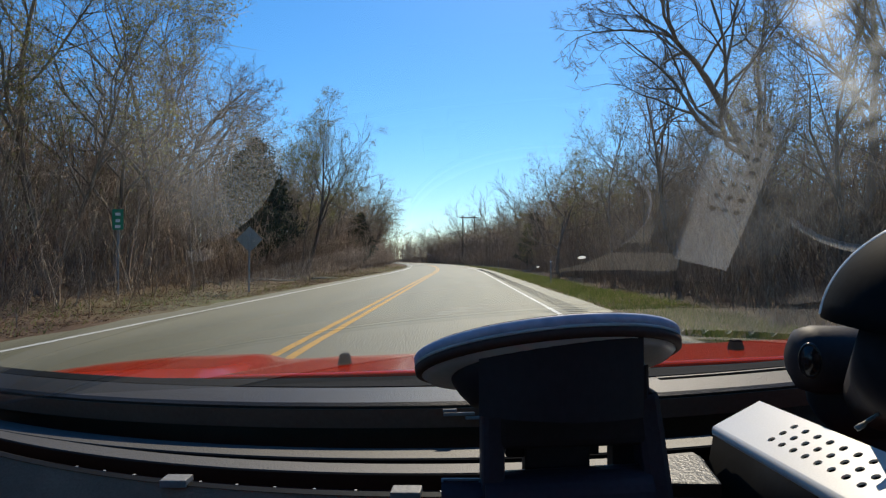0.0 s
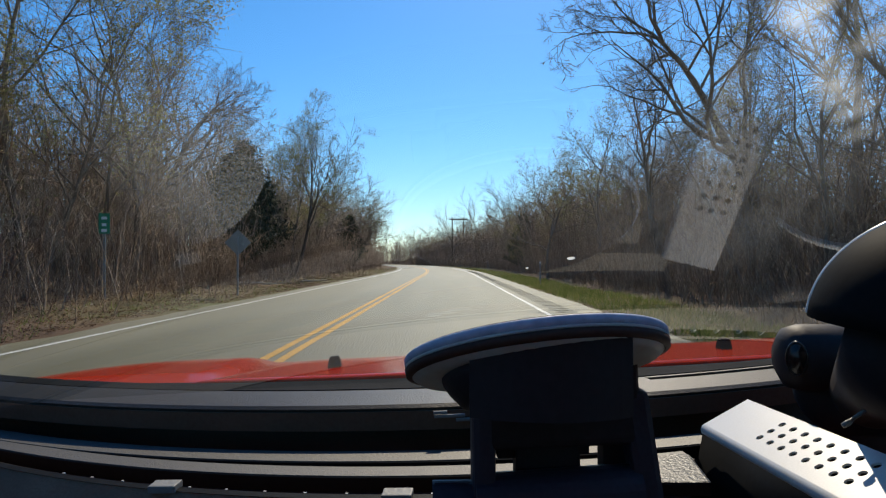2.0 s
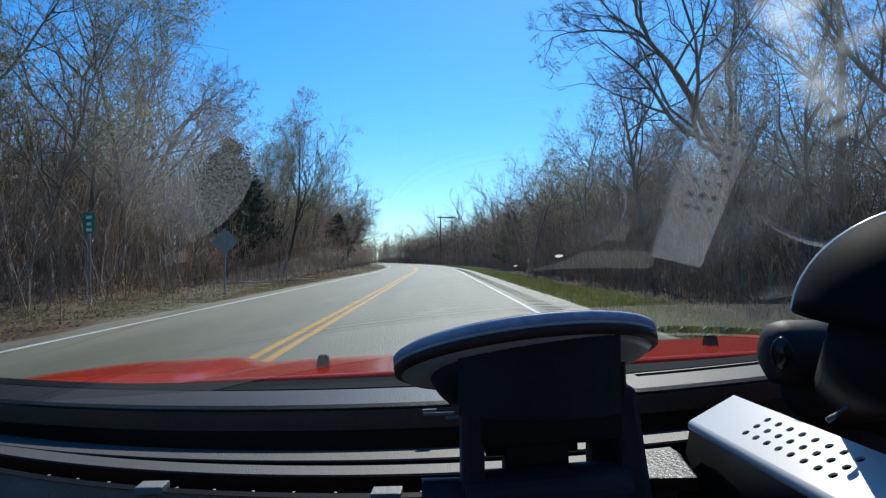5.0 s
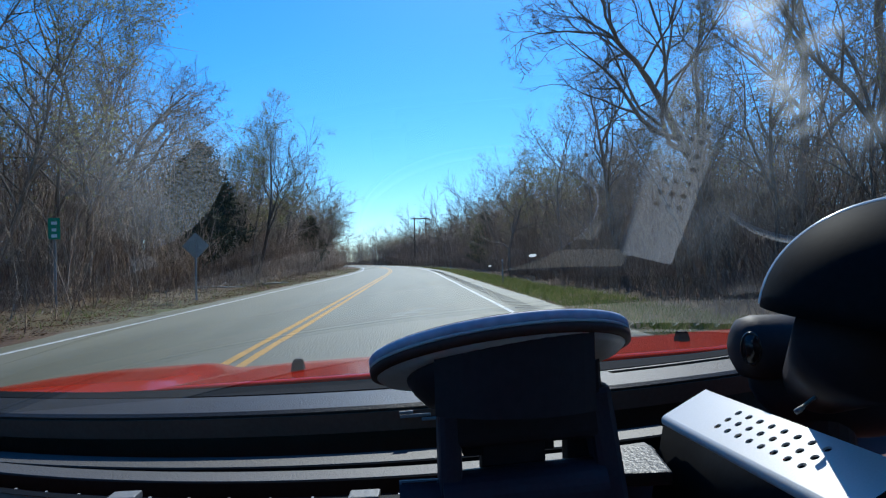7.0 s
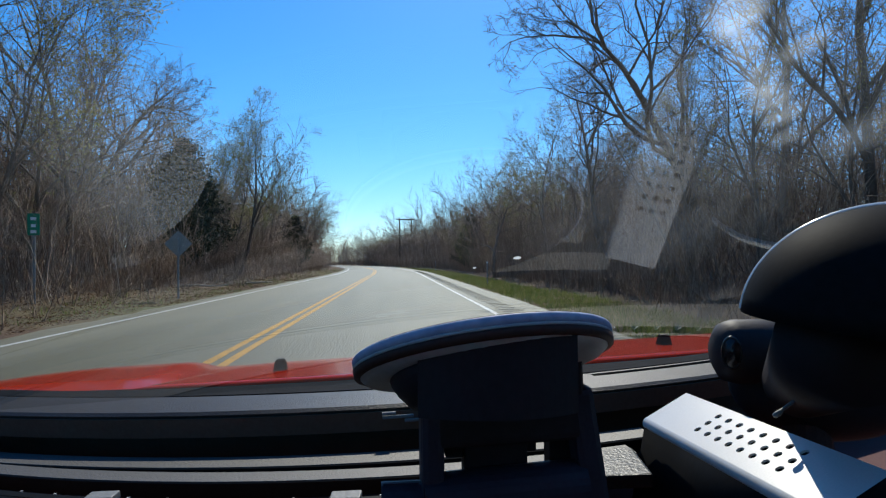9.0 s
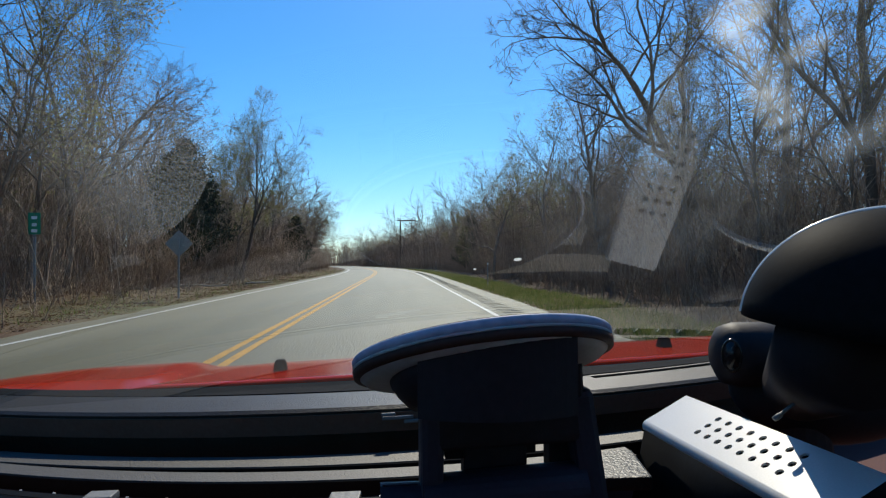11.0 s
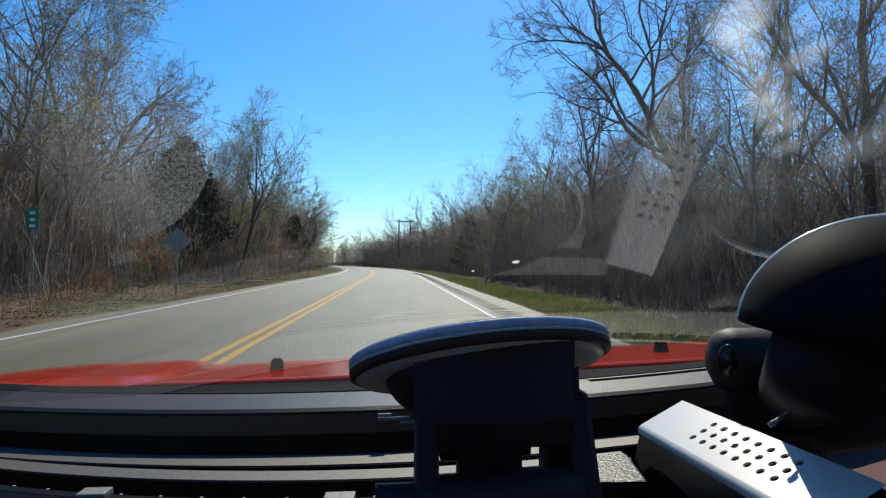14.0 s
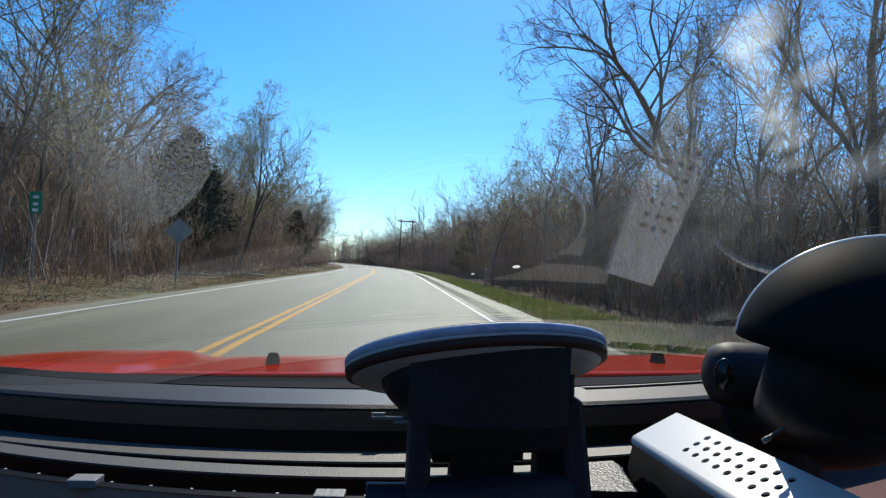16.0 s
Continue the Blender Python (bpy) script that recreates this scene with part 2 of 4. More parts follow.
def empty(name, m, label, category, group="", kind=""):
    ob = new(name)
    ob.empty_display_size = 0.1
    ob.matrix_basis = m
    return tagged(ob, label, category, group, kind)


def block(bm, m, size, bevel=0.0, seg=2):
    """A bevelled box of that size, centred at m."""
    made = bmesh.ops.create_cube(bm, size=1.0, matrix=m @ Matrix.Diagonal((*size, 1)))
    if bevel:
        edges = list({e for v in made["verts"] for e in v.link_edges})
        bmesh.ops.bevel(bm, geom=edges, offset=bevel, segments=seg, affect='EDGES', profile=0.6)
    return bm


def rod(bm, a, b, r0, r1, sides=12):
    a, b = Vector(a), Vector(b)
    d = b - a
    m = Matrix.Translation((a + b) / 2) @ d.to_track_quat('Z', 'Y').to_matrix().to_4x4()
    bmesh.ops.create_cone(bm, cap_ends=True, segments=sides, radius1=r0, radius2=r1, depth=d.length, matrix=m)
    return bm


def lathe(bm, profile, m, sides=48):
    """A closed solid turned about z from (radius, height) pairs."""
    rings = []
    for r, z in profile:
        if r < 1e-6:
            rings.append([bm.verts.new(m @ Vector((0, 0, z)))])
        else:
            rings.append([bm.verts.new(m @ Vector((r * math.cos(2 * math.pi * i / sides), r * math.sin(2 * math.pi * i / sides), z))) for i in range(sides)])
    for p, q in zip(rings, rings[1:]):
        for i in range(sides):
            j = (i + 1) % sides
            ring = [p[i], p[j], q[j], q[i]] if len(p) > 1 and len(q) > 1 else ([p[0], q[j], q[i]] if len(p) == 1 else [p[i], p[j], q[0]])
            bm.faces.new(ring)
    bmesh.ops.recalc_face_normals(bm, faces=bm.faces[:])
    return bm


# ---- ground and road ----
def bend(y):
    """Sideways shift of the road: straight at first, then a long bend to the left."""
    return -max(0.0, y - 45.0) ** 2 / 1150.0 if y < 330 else -70.6 - (y - 330) * 0.4957


def verge(u):
    """Height of the ground at u metres right of the camera's line."""
    if u < -5.6:
        w = -5.6 - u
        return -0.03 + 0.02 * min(w, 1.6) + 2.3 * (min(max(w - 1.6, 0), 12) / 12) ** 1.25
    if u > 3.1:
        w = u - 3.1
        return -0.03 - 0.22 * math.sin(min(w, 6) / 6 * math.pi) + 0.5 * min(max(w - 6, 0), 20) / 20
    return -0.06


YS = [-60, -30, -15, -8, -4] + [0.8 * i for i in range(0, 60)] + [48 + 4 * i for i in range(0, 60)] + [300, 340, 420, 600, 1000, 1800, 3500]
US = [-3000, -1200, -500, -200, -90, -60, -45, -36, -30, -26, -22, -20, -18, -16.5, -15, -14, -13, -12, -11, -10, -9.3, -8.6, -8, -7.4, -6.8, -6.2, -5.7, -5.4,
      -4, -2, 0, 2, 2.9, 3.2, 3.6, 4, 4.5, 5, 5.6, 6.2, 7, 8, 9, 10, 12, 14, 17, 20, 24, 30, 40, 60, 100, 200, 500, 1200, 3000]


def build_ground():
    verts, faces = [], []
    for y in YS:
        for u in US:
            rough = 0.0 if -5.6 < u < 3.1 else 0.07 * noise.noise((u * 0.9, y * 0.9, 0)) + 0.25 * noise.noise((u * 0.12, y * 0.12, 3)) * min(1, max(0, abs(u + 1.2) - 5) / 8)
            verts.append((u + bend(y), y, verge(u) + rough))
    w = len(US)
    for i in range(len(YS) - 1):
        for j in range(w - 1):
            faces.append((i * w + j, i * w + j + 1, (i + 1) * w + j + 1, (i + 1) * w + j))
    ob = mesh_object("ground", verts, faces, M_GROUND, smooth=True)
    return tagged(ob, "brown leaf-strewn verge soil with patchy spring grass", "ground", kind="structure")


def strip(name, u0, u1, z, y0, y1, material, parent=None, label="", depth=0.0, ragged=0.0):
    """A band along the road from u0 to u1, following its bend; depth gives it edges; ragged frays its sides."""
    ys = [y for y in YS if y0 < y < y1]
    ys = [y0] + ys + [y1]
    verts, faces = [], []
    for k, y in enumerate(ys):
        f0 = ragged * noise.noise((y * 1.7, u0, 0)) if ragged else 0
        f1 = ragged * noise.noise((y * 1.7, u1, 7)) if ragged else 0
        row = [(u0 + f0 + bend(y), y, z), (u1 + f1 + bend(y), y, z)]
        if depth:
            row = [(u0 + f0 - 0.02 + bend(y), y, z - depth)] + row + [(u1 + f1 + 0.02 + bend(y), y, z - depth)]
        verts += row
    w = 4 if depth else 2
    for i in range(len(ys) - 1):
        for j in range(w - 1):
            faces.append((i * w + j, i * w + j + 1, (i + 1) * w + j + 1, (i + 1) * w + j))
    return mesh_object(name, verts, faces, material, parent, label)


build_ground()
LEFT, MID, RIGHT = -4.95, -1.82, 1.84
road = tagged(strip("road", LEFT - 0.55, RIGHT + 1.15, 0.0, -55, 400, M_ASPHALT, depth=0.08, ragged=0.12), "worn grey two-lane asphalt road bending left", "road", kind="structure")
tagged(strip("edge_line", LEFT - 0.04, LEFT + 0.04, 0.004, -50, 395, M_WHITE, ragged=0.012), "worn white painted edge line", "road marking", kind="structure")
tagged(strip("edge_line", RIGHT - 0.043, RIGHT + 0.043, 0.004, -50, 395, M_WHITE, ragged=0.012), "worn white painted edge line", "road marking", kind="structure")
tagged(strip("centre_line", MID - 0.148, MID - 0.048, 0.004, -50, 395, M_YELLOW, ragged=0.015), "worn yellow painted double centre line", "road marking", kind="structure")
tagged(strip("centre_line", MID + 0.048, MID + 0.148, 0.004, -50, 395, M_YELLOW, ragged=0.015), "worn yellow painted double centre line", "road marking", kind="structure")


def rumble_strip():
    me = None
    for i in range(130):
        y = 3.0 + 0.46 * i
        if me is None:
            ob = part("rumble_bar", block(bmesh.new(), pose(0, 0, 0), (0.40, 0.13, 0.010), 0.003, 1), M_RUMBLE, road)
            me = ob.data
        else:
            ob = new("rumble_bar", me)
            ob.parent = road
        ob.location = (RIGHT + 0.42 + bend(y), y, 0.0)


rumble_strip()


# ---- trees ----
class Limbs:
    """Gathers tapered limbs as arrays and turns them into one mesh."""

    def __init__(self):
        self.a, self.b, self.r, self.s = [], [], [], []
        self.tips = []

    def add(self, a, b, r0, r1):
        self.a.append(a), self.b.append(b), self.r.append((r0, r1))

    def mesh(self, name, sides, material, parent, pointed=False):
        if not self.a:
            return None
        a, b, r = np.array(self.a), np.array(self.b), np.array(self.r)
        d = b - a
        d /= np.linalg.norm(d, axis=1)[:, None] + 1e-9
        up = np.where(np.abs(d[:, 2:3]) > 0.9, np.array([[1.0, 0, 0]]), np.array([[0, 0, 1.0]]))
        e1 = np.cross(d, up)
        e1 /= np.linalg.norm(e1, axis=1)[:, None]
        e2 = np.cross(d, e1)
        rings = []
        for end, k in ((a, 0),) if pointed else ((a, 0), (b, 1)):
            for i in range(sides):
                w = 2 * math.pi * i / sides
                rings.append(end + r[:, k:k + 1] * (e1 * math.cos(w) + e2 * math.sin(w)))
        if pointed:
            rings.append(b)
        verts = np.stack(rings, 1).reshape(-1, 3)
        base = (np.arange(len(a)) * len(rings))[:, None]
        sheets = []
        for i in range(sides):
            j = (i + 1) % sides
            sheets.append(np.concatenate([base + i, base + j, base + sides] if pointed else [base + i, base + j, base + sides + j, base + sides + i], 1))
        c = 3 if pointed else 4
        faces = np.stack(sheets, 1).reshape(-1, c)
        me = bpy.data.meshes.new(name)
        me.vertices.add(len(verts))
        me.vertices.foreach_set("co", verts.astype(np.float32).ravel())
        me.loops.add(faces.size)
        me.loops.foreach_set("vertex_index", faces.astype(np.int32).ravel())
        me.polygons.add(len(faces))
        me.polygons.foreach_set("loop_start", np.arange(0, faces.size, c, dtype=np.int32))
        me.polygons.foreach_set("use_smooth", np.ones(len(faces), dtype=bool))
        me.materials.append(material)
        me.update(calc_edges=True)
        ob = new(name, me)
        ob.parent = parent
        return ob


def leaves(name, spots, size, material, parent, rng, count=3, spread=0.12):
    """Small folded leaf clusters round the given spots, as one mesh."""
    spots = np.repeat(np.array(spots), count, 0)
    spots = spots + rng.normal(0, spread, spots.shape)
    u = rng.normal(0, 1, spots.shape)
    u /= np.linalg.norm(u, axis=1)[:, None]
    w = rng.normal(0, 1, spots.shape)
    v = np.cross(u, w)
    v /= np.linalg.norm(v, axis=1)[:, None]
    s = size * rng.uniform(0.5, 1.4, (len(spots), 1))
    verts = np.stack([spots - u * s, spots + v * s * 0.6, spots + u * s], 1).reshape(-1, 3)
    n = len(spots)
    me = bpy.data.meshes.new(name)
    me.vertices.add(n * 3)
    me.vertices.foreach_set("co", verts.astype(np.float32).ravel())
    me.loops.add(n * 3)
    me.loops.foreach_set("vertex_index", np.arange(n * 3, dtype=np.int32))
    me.polygons.add(n)
    me.polygons.foreach_set("loop_start", np.arange(0, n * 3, 3, dtype=np.int32))
    me.materials.append(material)
    me.update(calc_edges=True)
    ob = new(name, me)
    ob.parent = parent
    return ob


def grow(wood, twigs, tips, rng, p, d, length, r, level, plan):
    """One limb with its side limbs. plan: per level (segments, children, child length, spread in degrees, wander, lift)."""
    seg, kids, ratio, spread, wander, lift = plan[level]
    last = level + 1 >= len(plan)
    store = tips if last else wood if level < len(plan) - 2 else twigs
    step = length / seg
    start = r
    path = [(p, d, r)]
    for i in range(seg):
        d = d + rng.normal(0, wander, 3) + np.array([0, 0, lift])
        d = d / np.linalg.norm(d)
        q = p + d * step
        r1 = max(start * (1 - 0.86 * (i + 1) / seg), FINEST[0])
        store.add(p, q, r, r1)
        p, r = q, r1
        path.append((p, d, r))
    store.tips.append(p)
    if last:
        return
    for k in range(kids):
        t = (0.28 if level == 0 else 0.15) + (k + rng.uniform(0, 1)) / kids * (0.72 if level == 0 else 0.85)
        i = min(int(t * seg), seg - 1)
        f = t * seg - i
        q = path[i][0] * (1 - f) + path[i + 1][0] * f
        d0 = path[i + 1][1]
        side = rng.normal(0, 1, 3)
        side -= d0 * side.dot(d0)
        side /= np.linalg.norm(side) + 1e-9
        a = radians(spread) * rng.uniform(0.6, 1.25)
        nd = d0 * math.cos(a) + side * math.sin(a)
        nl = length * ratio * rng.uniform(0.7, 1.2) * (1.15 - 0.55 * t)
        grow(wood, twigs, tips, rng, q, nd, nl, path[i][2] * rng.uniform(0.5, 0.72), level + 1, plan)


PLANS = {
    # spreading old hardwood, seen close
    "spreading": [(8, 8, 0.72, 54, 0.13, 0.02), (7, 7, 0.55, 48, 0.2, 0.05), (5, 6, 0.5, 46, 0.23, 0.04), (3, 6, 0.5, 44, 0.22, 0.03), (2, 4, 0.62, 40, 0.2, 0.02), (1, 0, 0, 0, 0.2, 0.0)],
    # upright hardwood with steep limbs, seen close
    "upright": [(8, 9, 0.52, 36, 0.09, 0.03), (6, 8, 0.5, 38, 0.16, 0.06), (4, 6, 0.5, 40, 0.2, 0.04), (2, 6, 0.65, 40, 0.2, 0.03), (1, 0, 0, 0, 0.2, 0.0)],
    # lighter ones for the rows behind
    "spreading_mid": [(7, 9, 0.66, 52, 0.13, 0.02), (6, 7, 0.55, 46, 0.2, 0.05), (4, 6, 0.5, 46, 0.22, 0.03), (2, 6, 0.65, 42, 0.2, 0.02), (1, 0, 0, 0, 0.2, 0.0)],
    "upright_mid": [(6, 9, 0.52, 36, 0.1, 0.03), (4, 7, 0.5, 40, 0.17, 0.05), (3, 5, 0.6, 40, 0.2, 0.04), (2, 4, 0.65, 40, 0.2, 0.03), (1, 0, 0, 0, 0.2, 0.0)],
    "slim": [(7, 10, 0.36, 36, 0.08, 0.03), (4, 7, 0.55, 40, 0.18, 0.05), (2, 7, 0.6, 40, 0.2, 0.04), (1, 0, 0, 0, 0.2, 0.0)],
    "far": [(5, 10, 0.55, 42, 0.1, 0.03), (3, 7, 0.6, 42, 0.18, 0.05), (2, 5, 0.65, 42, 0.2, 0.03), (1, 0, 0, 0, 0.2, 0.0)],
}
FINEST = [0.0055]


def make_tree(seed, height, radius, shape, lean, label, buds=0, stems=1, bud_size=0.035, sides=6, finest=0.0055):
    FINEST[0] = finest
    rng = np.random.default_rng(seed)
    t = empty("tree", Matrix.Identity(4), label, "tree", "trees along the road")
    wood, twigs, tips = Limbs(), Limbs(), Limbs()
    plan = PLANS[shape]
    for s in range(stems):
        a = rng.uniform(0, 2 * math.pi)
        out = 0.0 if stems == 1 else rng.uniform(0.12, 0.35)
        d = np.array([lean + out * math.cos(a), out * math.sin(a), 1.0])
        d /= np.linalg.norm(d)
        h = height * (1 if s == 0 else rng.uniform(0.7, 0.98))
        grow(wood, twigs, tips, rng, np.array([0.25 * out * math.cos(a), 0.25 * out * math.sin(a), -0.25]), d, h * 0.86, radius * (1 if s == 0 else rng.uniform(0.6, 0.9)), 0, plan)
    wood.mesh("trunk", sides, M_BARK, t)
    tagged(twigs.mesh("branches", 3, M_TWIG, t), kind="stuff")
    tagged(tips.mesh("twigs", 3, M_TWIG, t, True), kind="stuff")
    if buds:
        tagged(leaves("buds", tips.tips, bud_size, M_BUD, t, rng, buds, 0.1), kind="stuff")
    return t


def make_cedar(seed, height, label):
    rng = np.random.default_rng(seed)
    t = empty("cedar", Matrix.Identity(4), label, "evergreen tree", "cedars along the road")
    wood, spots = Limbs(), []
    wood.add(np.array([0, 0, -0.2]), np.array([0.05, 0, height * 0.55]), 0.16, 0.08)
    wood.add(np.array([0.05, 0, height * 0.55]), np.array([0, 0.05, height * 0.97]), 0.08, 0.015)
    for i in range(150):
        z = height * (0.06 + 0.92 * (i / 150))
        reach = 0.34 * height * (1 - z / height) ** 0.7 * rng.uniform(0.6, 1.1) + 0.08
        a = rng.uniform(0, 2 * math.pi)
        a0, a1 = np.array([0, 0, z]), np.array([reach * math.cos(a), reach * math.sin(a), z + reach * 0.55])
        wood.add(a0, a1, 0.025, 0.006)
        for k in range(int(10 + 28 * reach)):
            f = rng.uniform(0.3, 1.08)
            spots.append(a0 * (1 - f) + a1 * f + rng.normal(0, 0.1, 3))
    wood.mesh("trunk", 5, M_BARK, t)
    leaves("crown", spots, 0.095, M_CEDAR, t, rng, 4, 0.09)
    return t


def make_brush(seed, height, stems, label, buds=0, light=False, wide=False):
    rng = np.random.default_rng(seed)
    t = empty("shrub", Matrix.Identity(4), label, "shrub", "leafless undergrowth along the road")
    wood, twigs, tips = Limbs(), Limbs(), Limbs()
    plan = [(3, 5, 0.45, 30, 0.11, 0.06), (2, 4, 0.55, 38, 0.16, 0.05), (1, 0, 0, 0, 0.22, 0.03)]
    if light:
        plan = [(2, 6, 0.5, 32, 0.11, 0.06), (1, 0, 0, 0, 0.2, 0.05)]
    for s in range(stems):
        x, y = rng.normal(0, 0.75, 2)
        if wide:
            x *= 1.4
        d = np.array([rng.normal(0, 0.22), rng.normal(0, 0.22), 1.0])
        FINEST[0] = 0.005
        grow(twigs, twigs, tips, rng, np.array([x, y, -0.15]), d / np.linalg.norm(d), height * rng.uniform(0.45, 1.0), rng.uniform(0.008, 0.018), 0, plan)
    tagged(twigs.mesh("stems", 3, M_BRUSH, t), kind="stuff")
    tagged(tips.mesh("twigs", 3, M_BRUSH, t, True), kind="stuff")
    if buds:
        tagged(leaves("buds", tips.tips, 0.03, M_BUD, t, rng, buds, 0.08), kind="stuff")
    return t


def ground_z(u, y):
    return verge(u) + 0.25 * noise.noise((u * 0.12, y * 0.12, 3)) * min(1, max(0, abs(u + 1.2) - 5) / 8)


KINDS = {
    "old": make_tree(11, 12.5, 0.23, "spreading", 0.12, "tall bare hardwood with a spreading crown on the verge"),
    "oak": make_tree(12, 10.5, 0.17, "spreading_mid", -0.1, "bare grey-brown hardwood with crooked limbs"),
    "bud": make_tree(15, 10.5, 0.13, "upright", 0.28, "hardwood coming into pale yellow-green spring bud", buds=4, stems=2, bud_size=0.042),
    "green": make_tree(16, 8.5, 0.14, "spreading_mid", 0.0, "small hardwood with fresh yellow-green leaf buds", buds=5, bud_size=0.045),
    "young_bud": make_tree(29, 8.5, 0.09, "upright_mid", 0.05, "young tree with a pale haze of spring buds", buds=3, bud_size=0.045, sides=5),
    "ash": make_tree(13, 12.0, 0.15, "upright", 0.04, "bare upright hardwood with a fan of fine twigs"),
    "elm": make_tree(14, 9.5, 0.10, "upright_mid", -0.06, "bare many-stemmed hardwood at the road's edge", stems=3, sides=5),
    "hickory": make_tree(24, 10.5, 0.13, "spreading_mid", 0.06, "bare crooked hardwood in the wood's edge", sides=5),
    "slim": make_tree(17, 9.5, 0.065, "slim", 0.05, "slim bare young tree in the wood's edge", stems=2, sides=5),
    "pole": make_tree(18, 8.0, 0.05, "slim", -0.08, "slim bare sapling among the undergrowth", stems=3, sides=4),
    "far_a": make_tree(25, 10.0, 0.12, "far", 0.05, "distant bare hardwood along the bend", stems=2, sides=4, finest=0.012),
    "far_b": make_tree(26, 9.0, 0.12, "far", -0.05, "distant bare hardwood with a rounded crown", stems=3, sides=4, finest=0.012),
    "far_bud": make_tree(27, 8.5, 0.11, "far", 0.0, "distant hardwood with a haze of spring buds", buds=3, stems=2, bud_size=0.06, sides=4, finest=0.012),
    "cedar": make_cedar(19, 6.5, "dark green conical cedar beside the road"),
    "brush": make_brush(20, 3.2, 34, "tangle of bare brown brush at the wood's edge"),
    "thicket": make_brush(21, 2.3, 40, "low tangle of bare reddish-brown brush"),
    "sprout": make_brush(22, 2.8, 30, "bare brush with the first small green buds", buds=2),
    "bramble": make_brush(28, 1.1, 34, "low dense bramble tangle at the foot of the wood", wide=True),
    "far_brush": make_brush(23, 3.2, 44, "distant bare brown brush", light=True),
}
used = set()


def plant(kind, u, y, scale, turn):
    m = Matrix.Translation((u + bend(y), y, ground_z(u, y))) @ Matrix.Rotation(turn, 4, 'Z') @ Matrix.Scale(scale, 4)
    src = KINDS[kind]
    if kind not in used:
        used.add(kind)
        src.matrix_basis = m
        return src
    ob = copy_thing(src, Matrix.Identity(4))
    ob.matrix_basis = m
    return ob


def build_woods():
    rng = random.Random(5)
    # a few trees that stand out by themselves
    for kind, u, y, s, a in (("old", 10.4, 19.5, 1.0, 2.6), ("old", -13.0, 26, 0.82, 0.2), ("bud", -11.0, 16.5, 1.0, 0.2), ("young_bud", -11.5, 25, 1.15, 3.2), ("bud", 10.2, 24, 0.95, 1.2), ("green", -11.4, 43, 1.1, 4.0), ("young_bud", 9.0, 15, 1.0, 2.0), ("young_bud", -11.0, 13, 1.0, 2.0), ("green", 6.6, 42, 1.0, 1.0), ("bud", -8.9, 36, 0.95, 2.0), ("young_bud", 8.0, 33, 1.1, 2.5),
                             ("oak", 9.4, 28, 1.0, 3.3), ("ash", 10.4, 12.8, 0.95, 1.0), ("ash", 10.5, 17.0, 1.05, 4.0), ("hickory", -9.8, 19.5, 1.0, 0.4), ("cedar", -10.0, 29, 0.85, 0.0), ("cedar", -10.6, 33, 1.05, 1.0), ("cedar", 8.2, 66, 0.9, 2.0), ("cedar", -9.5, 62, 0.8, 4.0)):
        plant(kind, u, y, s, a)
    for side in (-1, 1):
        edge = -9.4 if side < 0 else 8.3
        # the wood's edge, then two rows behind it
        for row, (step, kinds) in enumerate(((3.7, ["elm", "slim", "hickory", "oak", "pole", "slim", "young_bud", "young_bud"]), (5.5, ["ash", "slim", "hickory", "elm", "slim"]), (8.0, ["ash", "slim", "elm"]))):
            y = 9.0 + 2.0 * row
            while y < (260 if row < 2 else 160):
                u = edge + side * (0.6 + 5.0 * row + rng.uniform(-0.7, 2.2))
                kind = rng.choice(kinds) if y < 50 else rng.choice(["far_a", "far_b", "far_a", "far_bud", "slim"])
                size = 1.3 if y >= 50 else 0.8 if side < 0 and 21 < y else 1.0
                plant(kind, u, y, rng.uniform(0.66, 1.0) * size, rng.uniform(0, 6.28))
                y += step * rng.uniform(0.7, 1.3) * (1 + y / (120 if y < 50 else 75))
        for row, step in enumerate((1.9, 2.2, 2.8, 3.8, 1.7)):
            y = 7.0
            while y < (240 if row == 0 else 140 if row < 4 else 45):
                u = edge + side * ((-0.5 + 2.3 * row if row < 4 else -1.0) + rng.uniform(-0.4, 0.9))
                kind = "bramble" if row == 4 else "far_brush" if y > 48 else rng.choice(["brush", "sprout", "thicket", "sprout"]) if row else rng.choice(["thicket", "brush", "thicket"])
                plant(kind, u, y, rng.uniform(0.75, 1.25) * (1 + 0.28 * (row % 4)), rng.uniform(0, 6.28))
                y += step * rng.uniform(0.7, 1.3) * (1 + y / 90)
    # the wood that closes the far end of the bend
    for i in range(38):
        y = rng.uniform(150, 270)
        plant(rng.choice(["far_a", "far_b", "far_bud"]), rng.uniform(6, 50) * rng.choice((1, 1, -0.5)) - 4, y, rng.uniform(0.75, 1.05), rng.uniform(0, 6.28))


build_woods()


